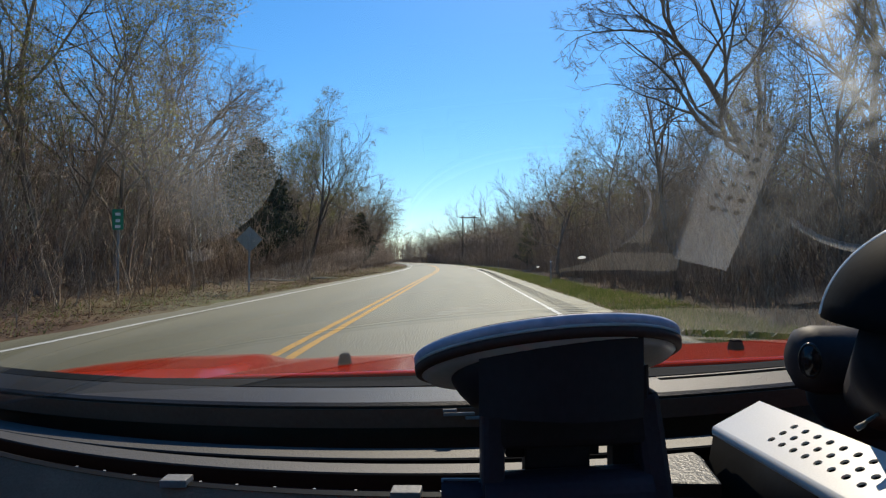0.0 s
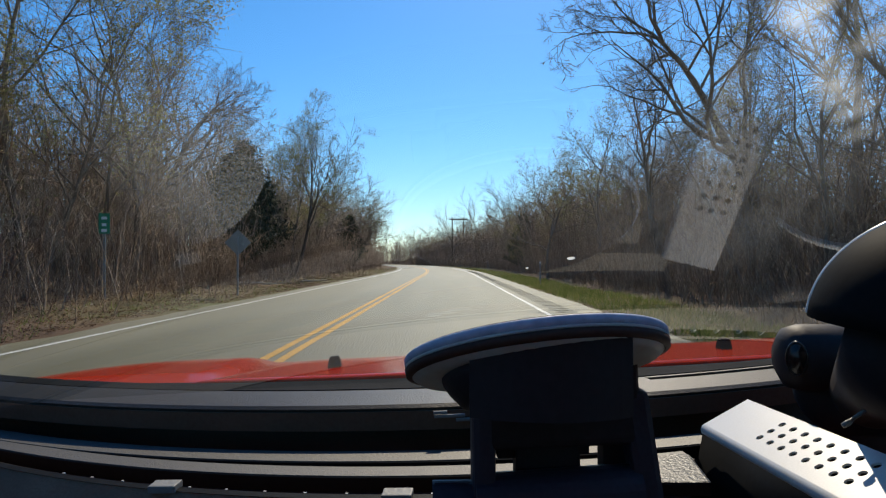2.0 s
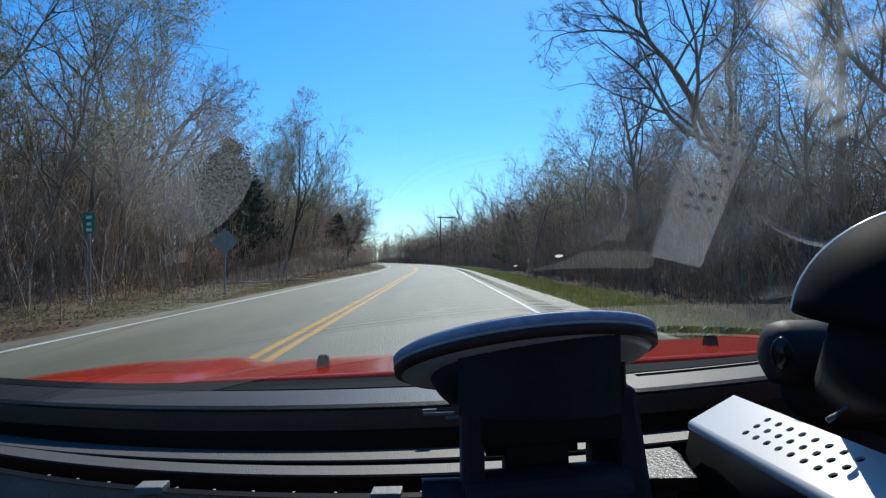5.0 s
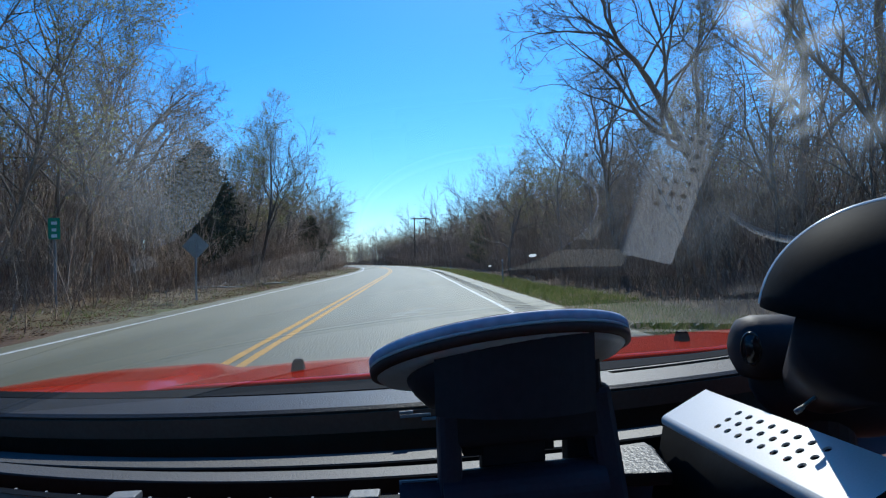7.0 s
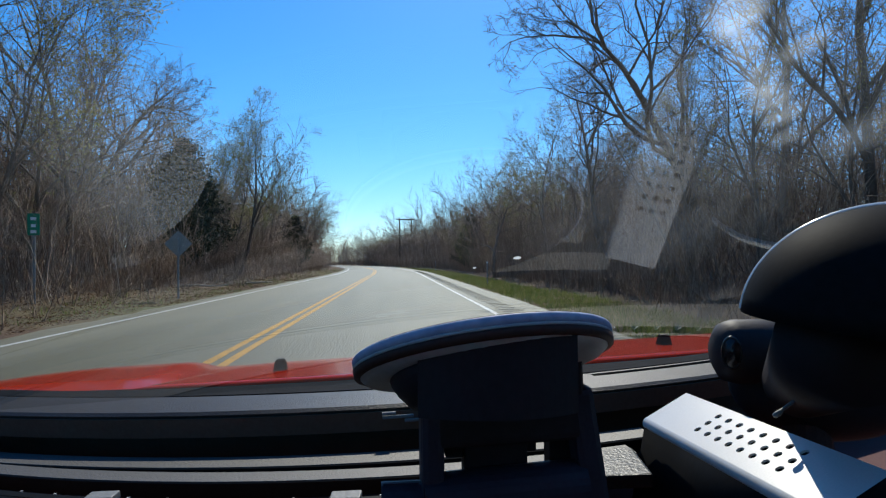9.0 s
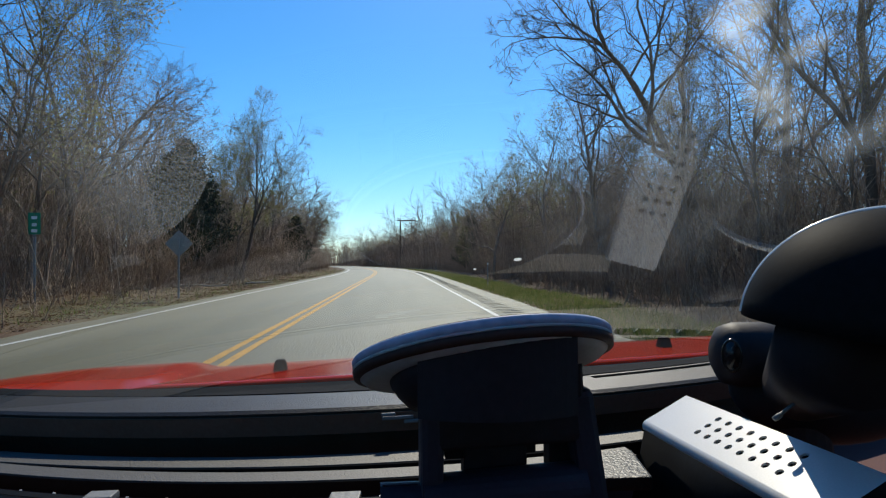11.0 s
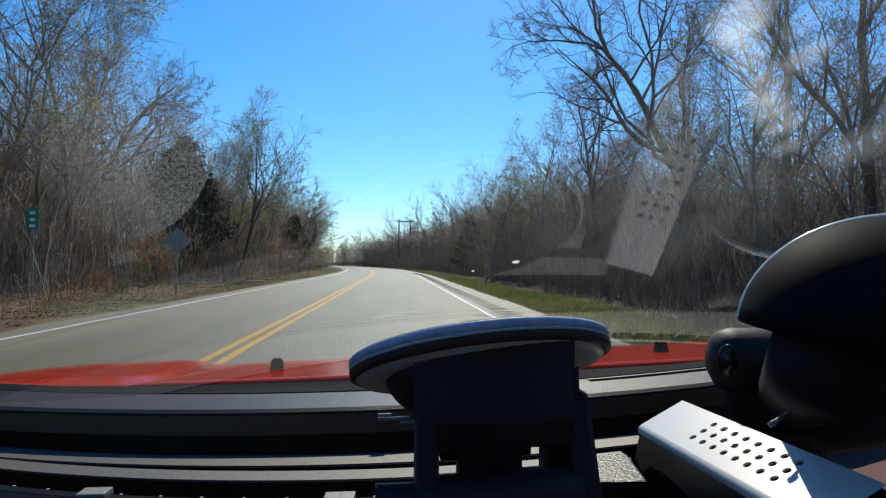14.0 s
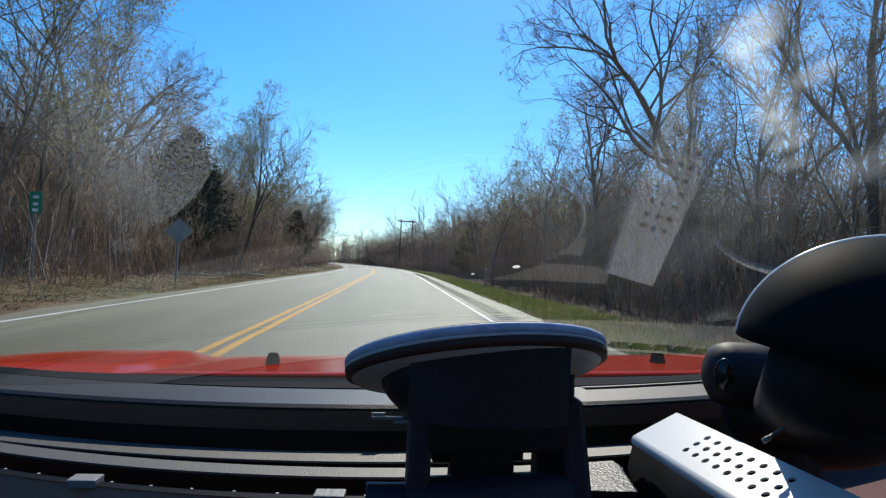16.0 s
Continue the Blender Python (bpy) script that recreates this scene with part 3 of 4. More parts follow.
def far_wood(name, u0, u1, y0, y1, count, seed, label, low=3.0, high=9.0):
    """Uncountable thin stems deep in the wood."""
    rng = np.random.default_rng(seed)
    limbs, tips = Limbs(), Limbs()
    for i in range(count):
        u, y = rng.uniform(u0, u1), y0 + (y1 - y0) * rng.uniform(0, 1) ** 1.3
        p = np.array([u + bend(y), y, ground_z(u, y) - 0.1])
        h = rng.uniform(low, high)
        r = rng.uniform(0.01, 0.035) * (1 + y / 150)
        d = np.array([rng.normal(0, 0.18), rng.normal(0, 0.18), 1.0])
        q = p + d * h * 0.55
        e = q + (d + rng.normal(0, 0.3, 3)) * h * 0.45
        limbs.add(p, q, r, r * 0.65)
        tips.add(q, e, r * 0.65, 0)
        for k in range(12):
            f = rng.uniform(0.05, 0.95)
            s = q * (1 - f) + e * f if k % 2 else p * (1 - f) * 0.6 + q * (1 - (1 - f) * 0.6)
            tips.add(s, s + np.array([rng.normal(0, 0.75), rng.normal(0, 0.75), rng.uniform(-0.15, 1.0)]), min(r * 0.5, 0.014), 0)
    ob = tagged(limbs.mesh(name, 3, M_BRUSH, None), label, "woodland", kind="stuff")
    tagged(tips.mesh("twigs", 3, M_BRUSH, ob, True), kind="stuff")
    return ob


far_wood("woodland", -24, -10.6, 6, 190, 5600, 31, "dense bare brown woodland beyond the verge")
far_wood("woodland", 9.6, 24, 6, 190, 5600, 32, "dense bare brown woodland beyond the verge")
far_wood("woodland", 7.5, 20, 42, 190, 3000, 34, "dense bare brown woodland along the bend", 5, 9)
far_wood("woodland", 4, 120, 190, 330, 2800, 33, "distant bare brown woodland closing the bend", 5, 11)


def blades(name, count, area, seed, length, width, material, label, flat=False):
    rng = np.random.default_rng(seed)
    u0, u1, y0, y1 = area
    y = y0 + (y1 - y0) * rng.uniform(0, 1, count) ** 1.6
    u = rng.uniform(u0, u1, count)
    p = np.array([(a + bend(b), b, verge(a) + 0.02 + 0.07 * noise.noise((a * 0.9, b * 0.9, 0)) + 0.25 * noise.noise((a * 0.12, b * 0.12, 3)) * min(1, max(0, abs(a + 1.2) - 5) / 8)) for a, b in zip(u, y)])
    a = rng.uniform(0, 2 * math.pi, count)
    s = rng.uniform(0.5, 1.4, (count, 1))
    across = np.stack([np.cos(a), np.sin(a), np.zeros(count)], 1)
    tip = np.stack([rng.normal(0, 0.5, count), rng.normal(0, 0.5, count), np.ones(count) * (0.25 if flat else 1.0)], 1)
    verts = np.stack([p - across * width * s, p + across * width * s, p + tip * length * s], 1).reshape(-1, 3)
    me = bpy.data.meshes.new(name)
    me.vertices.add(count * 3)
    me.vertices.foreach_set("co", verts.astype(np.float32).ravel())
    me.loops.add(count * 3)
    me.loops.foreach_set("vertex_index", np.arange(count * 3, dtype=np.int32))
    me.polygons.add(count)
    me.polygons.foreach_set("loop_start", np.arange(0, count * 3, 3, dtype=np.int32))
    me.materials.append(material)
    me.update(calc_edges=True)
    return tagged(new(name, me), label, "ground cover", kind="stuff")


blades("grass", 42000, (3.05, 5.9, 3, 90), 41, 0.13, 0.008, M_GRASS, "patchy green spring grass beside the shoulder")
blades("grass", 3000, (-8.2, -5.6, 4, 90), 42, 0.1, 0.008, M_GRASS, "thin green grass along the leaf-strewn verge")
blades("leaf_litter", 30000, (-15, -5.8, 4, 80), 43, 0.05, 0.02, M_LITTER, "fallen brown leaves on the bank", flat=True)
blades("leaf_litter", 44000, (-10.4, -5.7, 5, 50), 45, 0.05, 0.022, M_LITTER, "fallen reddish-brown leaves beside the road", flat=True)
blades("leaf_litter", 16000, (4.6, 12, 4, 80), 44, 0.05, 0.02, M_LITTER, "fallen brown leaves under the trees", flat=True)


# ---- fallen wood on the verge ----
def fallen_branch(u, y, turn, seed):
    rng = random.Random(seed)
    t = empty("fallen_branch", Matrix.Translation((u + bend(y), y, ground_z(u, y) + 0.03)) @ Matrix.Rotation(turn, 4, 'Z'), "bleached fallen branch lying among dry leaves", "branch", "fallen branches on the verge")
    limb, p, d, r = bmesh.new(), Vector((0, 0, 0.03)), Vector((1, 0.1, 0.05)), 0.055
    for i in range(6):
        q = p + d.normalized() * 0.32
        rod(limb, p, q, r, r * 0.86, 8)
        if i in (1, 3, 4):
            side = Vector((0.6, rng.choice((-1, 1)) * 0.9, 0.35 + 0.3 * rng.random())).normalized()
            twig, a, w = bmesh.new(), p.copy(), r * 0.55
            for k in range(3):
                b = a + (side + Vector((rng.uniform(-0.25, 0.25), rng.uniform(-0.25, 0.25), -0.12 * k))).normalized() * 0.2
                rod(twig, a, b, w, w * 0.7, 6)
                a, w = b, w * 0.7
            part("twig", twig, M_DEADWOOD, t)
        p, r = q, r * 0.86
        d = Vector((1, rng.uniform(-0.4, 0.4), rng.uniform(-0.12, 0.06)))
    part("limb", limb, M_DEADWOOD, t)


for u, y, turn, seed in ((-8.3, 24.5, 0.3, 1), (-8.2, 21.5, 2.6, 2), (-7.2, 31.0, 1.1, 3)):
    fallen_branch(u, y, turn, seed)


# ---- roadside signs and posts ----
def diamond_sign():
    t = empty("warning_sign", pose(-6.35, 19.0, verge(-6.35), 0, 0, 4), "grey bare back of a diamond warning sign on a post", "road sign")
    part("post", block(bmesh.new(), pose(0, 0, 0.85), (0.05, 0.04, 1.9), 0.006), M_STEEL, t)
    part("panel", block(bmesh.new(), pose(0, 0.03, 1.62, 0, 45, 0), (0.56, 0.006, 0.56), 0.002), M_SIGNBACK, t)
    part("bolt", rod(bmesh.new(), (0, -0.03, 1.75), (0, 0.03, 1.75), 0.012, 0.012, 8), M_STEEL, t)
    part("bolt", rod(bmesh.new(), (0, -0.03, 1.5), (0, 0.03, 1.5), 0.012, 0.012, 8), M_STEEL, t)


def mile_sign():
    t = empty("mile_marker", pose(-8.3, 15.2, verge(-8.3), 0, 0, 8), "small green mile marker sign on a steel post", "road sign")
    part("post", block(bmesh.new(), pose(0, 0, 0.95), (0.05, 0.035, 2.2), 0.006), M_STEEL, t)
    p = part("panel", block(bmesh.new(), pose(0, -0.03, 1.85), (0.26, 0.005, 0.5), 0.002), M_SIGNGREEN, t)
    for z, w in ((1.98, 0.12), (1.82, 0.1), (1.68, 0.12)):
        part("bar", block(bmesh.new(), pose(0, -0.0345, z), (w, 0.003, 0.07)), M_SIGNWHITE, p)


def delineator(u, y):
    t = empty("marker_post", pose(u + bend(y), y, ground_z(u, y)), "thin roadside marker post with a pale reflector", "marker post", "marker posts")
    part("post", block(bmesh.new(), pose(0, 0, 0.5), (0.05, 0.02, 1.2), 0.004), M_STEEL, t)
    part("reflector", rod(bmesh.new(), (0, -0.02, 1.02), (0, -0.011, 1.02), 0.04, 0.04, 16), M_SIGNWHITE, t)


def h_frame_pole():
    t = empty("utility_pole", pose(10.0 + bend(140), 140, 0.2, 0, 0, 10), "wooden two-legged utility pole with a crossbeam", "utility pole")
    for x in (-1.3, 1.3):
        part("pole", rod(bmesh.new(), (x, 0, -0.3), (x, 0, 10.5), 0.16, 0.12, 10), M_POLE, t)
    part("crossbeam", block(bmesh.new(), pose(0, -0.15, 10.0), (4.2, 0.14, 0.24), 0.02), M_POLE, t)


diamond_sign()
mile_sign()
delineator(3.9, 27)
delineator(4.1, 62)
h_frame_pole()

# ---- the car that carries the camera ----
car = empty("car", pose(0, 0, EYE, 0, 0, 1.6), "red car with a black grained dashboard and raked windscreen", "car")
LEAN = 0.036


def sweep(name, profile, k, x0, x1, material, parent, label="", n=48, smooth=False, x_mid=0.06):
    """A dashboard piece: its (ahead, below) outline drawn sideways along a bow of curvature k."""
    verts, faces = [], []
    w = len(profile)
    for i in range(n + 1):
        x = x0 + (x1 - x0) * i / n
        for v, d in profile:
            verts.append((x, v + k * (x - x_mid) ** 2, -d + LEAN * x))
    for i in range(n):
        for j in range(w):
            faces.append((i * w + j, i * w + (j + 1) % w, (i + 1) * w + (j + 1) % w, (i + 1) * w + j))
    faces.append(tuple(range(w))[::-1])
    faces.append(tuple(n * w + j for j in range(w)))
    return mesh_object(name, verts, faces, material, parent, label, smooth)


def ease(a, b, t):
    t = min(1.0, max(0.0, (t - a) / (b - a)))
    return t * t * (3 - 2 * t)


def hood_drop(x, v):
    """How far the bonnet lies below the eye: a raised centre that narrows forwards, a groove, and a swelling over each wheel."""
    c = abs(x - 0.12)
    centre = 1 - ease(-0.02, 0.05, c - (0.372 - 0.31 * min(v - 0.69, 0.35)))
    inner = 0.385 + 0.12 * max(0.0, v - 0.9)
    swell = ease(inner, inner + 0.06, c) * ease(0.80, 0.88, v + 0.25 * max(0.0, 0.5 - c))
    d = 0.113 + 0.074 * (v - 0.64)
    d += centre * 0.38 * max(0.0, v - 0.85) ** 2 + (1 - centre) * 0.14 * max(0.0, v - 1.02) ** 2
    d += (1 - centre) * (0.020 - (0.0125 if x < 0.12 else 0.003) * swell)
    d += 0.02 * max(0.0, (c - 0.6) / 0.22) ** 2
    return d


# smears on the glass: across, ahead, reach, strength
SMEARS = [(0.0863, 0.143, 0.0090, 0.46), (0.0906, 0.1488, 0.0074, 0.42), (0.0969, 0.1564, 0.0066, 0.35), (0.1034, 0.1634, 0.0064, 0.32), (0.1105, 0.1708, 0.0071, 0.39), (0.1179, 0.1778, 0.0074, 0.39), (0.1268, 0.1855, 0.0072, 0.32), (0.1136, 0.1562, 0.0069, 0.24), (0.1038, 0.1463, 0.0061, 0.15), (0.1362, 0.1973, 0.0066, 0.13), (0.1644, 0.1982, 0.0154, 0.12)]

HAZE = [(0.118, 0.19, 0.075, 0.055)]


def build_car():
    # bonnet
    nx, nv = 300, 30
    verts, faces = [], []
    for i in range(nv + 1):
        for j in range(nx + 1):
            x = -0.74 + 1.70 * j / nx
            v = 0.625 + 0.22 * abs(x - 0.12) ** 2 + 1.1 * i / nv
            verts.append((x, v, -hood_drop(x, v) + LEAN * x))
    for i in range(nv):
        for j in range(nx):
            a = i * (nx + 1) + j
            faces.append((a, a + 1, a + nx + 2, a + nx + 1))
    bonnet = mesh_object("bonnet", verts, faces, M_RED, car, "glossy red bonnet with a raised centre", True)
    mod = bonnet.modifiers.new("thick", 'SOLIDIFY')
    mod.thickness, mod.offset = 0.012, -1
    for x in (-0.117, 0.358):
        v = 0.77
        b = bmesh.new()
        bmesh.ops.create_cone(b, cap_ends=True, segments=4, radius1=0.0115, radius2=0.0075, depth=0.014, matrix=pose(0, 0, 0, 0, 0, 45))
        bmesh.ops.bevel(b, geom=b.edges[:], offset=0.0012, segments=2, affect='EDGES')
        n = part("washer_nozzle", b, M_SHELL, car, "black washer nozzle")
        n.location = (x, v, -hood_drop(x, v) + LEAN * x + 0.006)
    # cowl and seal in front of the glass
    sweep("cowl", [(0.632, 0.1145), (0.598, 0.1140), (0.594, 0.118), (0.56, 0.120), (0.56, 0.16), (0.632, 0.16)], 0.3, -0.72, 0.96, M_COWL, car)
    sweep("seal", [(0.545, 0.1035), (0.5175, 0.1030), (0.5175, 0.13), (0.545, 0.13)], 0.56, -0.68, 0.92, M_COWL, car)
    # dashboard
    dash = sweep("dashboard", [(0.4995, 0.1030), (0.456, 0.1025), (0.4525, 0.1045), (0.4545, 0.121), (0.475, 0.124), (0.475, 0.2), (0.4995, 0.2)], 0.58, -0.66, 0.9, M_DASH, car, "black grained vinyl dashboard")
    for x0, x1 in ((-0.66, 0.176), (0.348, 0.9)):
        sweep("far_strip", [(0.515, 0.1036), (0.4997, 0.1031), (0.4997, 0.14), (0.515, 0.14)], 0.58, x0, x1, M_DASH, dash)
    sweep("slot_lip", [(0.515, 0.1034), (0.511, 0.1034), (0.511, 0.14), (0.515, 0.14)], 0.58, 0.1765, 0.3475, M_DASH, dash)
    sweep("slot_bed", [(0.511, 0.120), (0.4997, 0.120), (0.4997, 0.13), (0.511, 0.13)], 0.58, 0.1765, 0.3475, M_DARK, dash, "dark defroster slot")
    for i in range(6):
        x = 0.205 + 0.0216 * i
        v = 0.5052 + 0.58 * (x - 0.06) ** 2
        part("slot_rib", block(bmesh.new(), pose(x, v, -0.1125 + LEAN * x, 0, 0, 18), (0.0022, 0.0108, 0.013), 0.0004, 1), M_GREY, dash, "pale rib in the defroster slot")
    for x in (0.190, 0.334):
        v = 0.5052 + 0.58 * (x - 0.06) ** 2
        part("slot_end", block(bmesh.new(), pose(x, v, -0.1092 + LEAN * x, 0, 0, 20), (0.014, 0.0105, 0.005), 0.001), M_GREY, dash, "pale end piece of the defroster slot")
    # grey slivers stand in for glints of sunlight on the riser
    for x, v, d, w in ((0.0125, 0.4492, 0.1098, 0.022), (0.026, 0.449, 0.1128, 0.018), (0.006, 0.449, 0.1072, 0.010)):
        part("riser_glint", block(bmesh.new(), pose(x, v, -d + LEAN * x, 0, -2, 0), (w, 0.0022, 0.0022), 0.0004, 1), M_CLIP, dash, "thin pale sliver standing in for a glint on the riser")
    sweep("riser", [(0.4508, 0.1065), (0.4528, 0.1205), (0.4545, 0.1205), (0.4525, 0.1065)], 0.58, -0.655, 0.89, M_RISER, dash)
    sweep("slot_floor", [(0.48, 0.165), (0.30, 0.165), (0.30, 0.175), (0.48, 0.175)], 0.75, -0.6, 0.8, M_WELL, dash)
    sweep("louvre", [(0.4305, 0.1285), (0.4074, 0.128), (0.4072, 0.1284), (0.409, 0.138), (0.43, 0.138)], 0.66, -0.56, 0.186, M_LOUVRE, dash)
    sweep("louvre", [(0.397, 0.1285), (0.3784, 0.128), (0.3782, 0.1284), (0.380, 0.138), (0.397, 0.138)], 0.74, -0.54, 0.16, M_LOUVRE, dash)
    # black strips put the cabin's shade onto the louvres' near faces
    sweep("louvre_shade", [(0.4066, 0.1285), (0.4086, 0.1384), (0.4078, 0.1384), (0.4060, 0.1289)], 0.66, -0.56, 0.186, M_SHELL, dash)
    sweep("louvre_shade", [(0.3776, 0.1285), (0.3796, 0.1384), (0.3788, 0.1384), (0.3770, 0.1289)], 0.74, -0.54, 0.16, M_SHELL, dash)
    sweep("near_pad", [(0.350, 0.1305), (0.345, 0.128), (0.341, 0.1285), (0.31, 0.165), (0.28, 0.22), (0.35, 0.22)], 0.80, -0.5, 0.105, M_PAD, dash)
    # black strip darkens the pad's sunlit top edge, shade given as colour
    sweep("pad_shade", [(0.352, 0.1300), (0.3455, 0.1273), (0.3402, 0.1280), (0.3410, 0.1286), (0.345, 0.1280)], 0.80, -0.5, 0.105, M_SHELL, dash)
    for x in (-0.158, -0.019):
        v = 0.343 + 0.80 * (x - 0.06) ** 2
        part("clip", block(bmesh.new(), pose(x, v - 0.001, -0.1265 + LEAN * x, 4, -2, -6), (0.0165, 0.010, 0.0045), 0.0008), M_CLIP, dash, "small light grey clip")
    for i in range(16):
        x = -0.24 + 0.024 * i
        v = 0.3475 + 0.80 * (x - 0.06) ** 2
        part("stud", block(bmesh.new(), pose(x, v, -0.1283 + LEAN * x), (0.0014, 0.0014, 0.0016)), M_GREY, dash)
    # windscreen
    nrm = Vector((0.0544, -0.3869, -0.9205)).normalized()
    dist = -0.108
    verts, faces = [], []
    for i in range(97):
        for j in range(25):
            x = -0.66 + 1.5 * j / 24
            v = 0.56 - 0.95 * i / 96 + 0.25 * (x - 0.1) ** 2
            z = (dist - nrm.x * x - nrm.y * v) / nrm.z
            # the glass flattens a little towards its foot
            z += 0.536 * min(max(v - 0.33, 0.0), 0.07) ** 2 + 0.075 * max(v - 0.40, 0.0)
            verts.append((x, v, z))
    for i in range(96):
        for j in range(24):
            a = i * 25 + j
            faces.append((a, a + 1, a + 26, a + 25))
    pane = mesh_object("windscreen", verts, faces, M_GLASS, car, "clear raked windscreen", True)
    pane.visible_shadow = False

    def on_glass(x, v, lift):
        return (x, v, (dist - nrm.x * x - nrm.y * v) / nrm.z - lift)

    # dried droplets left beside the wiper's sweep, and a few specks
    verts, faces = [], []
    rows, cols = 10, 72
    for i in range(rows + 1):
        for j in range(cols):
            a = 2 * math.pi * j / cols
            r = 0.162 * (0.02 + 0.98 * i / rows)
            ax, az = -0.413 + r * math.cos(a), 0.1907 + r * math.sin(a)
            v = dist / (nrm.x * ax + nrm.y + nrm.z * az)
            x = ax * v
            verts.append(on_glass(x, v, 0.002))
    for i in range(rows):
        for j in range(cols):
            k = (j + 1) % cols
            faces.append((i * cols + j, i * cols + k, (i + 1) * cols + k, (i + 1) * cols + j))
    film = mesh_object("droplet_film", verts, faces, M_FILM, pane, "dried water droplets on the glass")
    film.visible_shadow = False
    # greasy smears high on the glass
    for x, v, reach, most in SMEARS:
        verts, faces = [], []
        for i in range(5):
            for j in range(5):
                verts.append(on_glass(x + reach * (j / 2 - 1), v + 2.0 * reach * (i / 2 - 1), 0.0024))
        for i in range(4):
            for j in range(4):
                a = i * 5 + j
                faces.append((a, a + 1, a + 6, a + 5))
        smear = mesh_object("smear", verts, faces, film_material("greasy_smear", 0.05, 0.85, most, 150.0, (x, v, on_glass(x, v, 0.0024)[2]), reach, 0.75), pane, "pale greasy smear on the glass")
        smear.visible_shadow = False
    # a faint dusty film on the glass that adds glare haze over the woods
    for x, v, reach, most in HAZE:
        verts, faces = [], []
        for i in range(7):
            for j in range(7):
                verts.append(on_glass(x + reach * (j / 3 - 1), v + 2.5 * reach * (i / 3 - 1), 0.0028))
        for i in range(6):
            for j in range(6):
                a = i * 7 + j
                faces.append((a, a + 1, a + 8, a + 7))
        veil = mesh_object("haze_film", verts, faces, film_material("dusty_glare_haze", 0.1, 0.75, most, 90.0, (x, v, on_glass(x, v, 0.0028)[2]), reach), pane, "faint dusty film that puts glare haze on the glass")
        veil.visible_shadow = False
    for x, z, r in ((0.0625, 0.0028, 0.0018), (0.044, -0.0015, 0.0008)):
        v = (dist - nrm.x * x - nrm.z * z) / nrm.y
        speck = part("speck", lathe(bmesh.new(), [(0, -0.0004), (r, 0.0), (0, 0.0004)], Matrix.Translation(on_glass(x, v, 0.002)) @ pose(0, 0, 0, -22), 14), M_SPECK, pane, "small white speck on the glass")
        speck.visible_shadow = False


def build_cabin():
    """The closed cabin round and behind the camera, and the outer body down to the wheels."""
    part("vent_panel", block(bmesh.new(), pose(0.1325, 0.366, -0.1240, 2, -2, -8), (0.043, 0.046, 0.008), 0.0015), M_PANEL, car, "grained vent panel")
    part("roof", block(bmesh.new(), pose(0.12, -1.0, 0.265), (1.34, 1.36, 0.05), 0.02, 3), M_RED, car)
    part("headliner", block(bmesh.new(), pose(0.12, -1.0, 0.228), (1.30, 1.30, 0.02), 0.004), M_DARK, car)
    part("rear_wall", block(bmesh.new(), pose(0.12, -1.72, -0.28), (1.5, 0.06, 1.0), 0.015), M_DARK, car)
    part("floor_pan", block(bmesh.new(), pose(0.12, -0.6, -0.72), (1.5, 2.3, 0.05), 0.01), M_DARK, car)
    part("firewall", block(bmesh.new(), pose(0.12, 0.62, -0.45), (1.5, 0.04, 0.55), 0.01), M_DARK, car)
    for s in (-1, 1):
        x = 0.12 + s * 0.79
        part("door", block(bmesh.new(), pose(x, -0.55, -0.39), (0.08, 2.3, 0.62), 0.02, 3), M_RED, car, "red door panel")
        part("door_lining", block(bmesh.new(), pose(x - s * 0.05, -0.55, -0.39), (0.018, 2.28, 0.6), 0.004), M_DARK, car)
        part("fender", block(bmesh.new(), pose(x, 1.15, -0.55), (0.08, 1.06, 0.38), 0.03, 3), M_RED, car)
        part("rear_quarter", block(bmesh.new(), pose(x, -2.0, -0.36), (0.08, 0.62, 0.56), 0.03, 3), M_RED, car)
        part("pillar", rod(bmesh.new(), (x, 0.62, -0.13), (x - s * 0.12, -0.36, 0.25), 0.03, 0.03, 10), M_DARK, car)
        part("pillar", block(bmesh.new(), pose(x - s * 0.07, -0.75, 0.08, 0, s * -12, 0), (0.04, 0.12, 0.36), 0.01), M_DARK, car)
        part("rear_pillar", block(bmesh.new(), pose(x - s * 0.07, -1.5, 0.08, 0, s * -12, 0), (0.04, 0.5, 0.36), 0.01), M_DARK, car)
        for v in (1.05, -1.62):
            w = part("wheel", rod(bmesh.new(), (x - 0.09, v, -0.69), (x + 0.09, v, -0.69), 0.31, 0.31, 36), M_TYRE, car, "black tyre", True)
            part("rim", rod(bmesh.new(), (x + s * 0.06, v, -0.69), (x + s * 0.097, v, -0.69), 0.2, 0.19, 28), M_STEEL, w)
    part("bumper", block(bmesh.new(), pose(0.12, 1.76, -0.56), (1.6, 0.16, 0.4), 0.05, 3), M_RED, car)
    part("boot_lid", block(bmesh.new(), pose(0.12, -2.05, -0.1), (1.56, 0.66, 0.05), 0.02, 3), M_RED, car)
    part("tail", block(bmesh.new(), pose(0.12, -2.36, -0.38), (1.6, 0.1, 0.56), 0.03, 3), M_RED, car)


build_car()
build_cabin()


# ---- mounts and the device on the dashboard ----
def inside(x, v, z, rx=0, ry=0, rz=0):
    return pose(0, 0, EYE, 0, 0, 1.6) @ pose(x, v, z, rx, ry, rz)


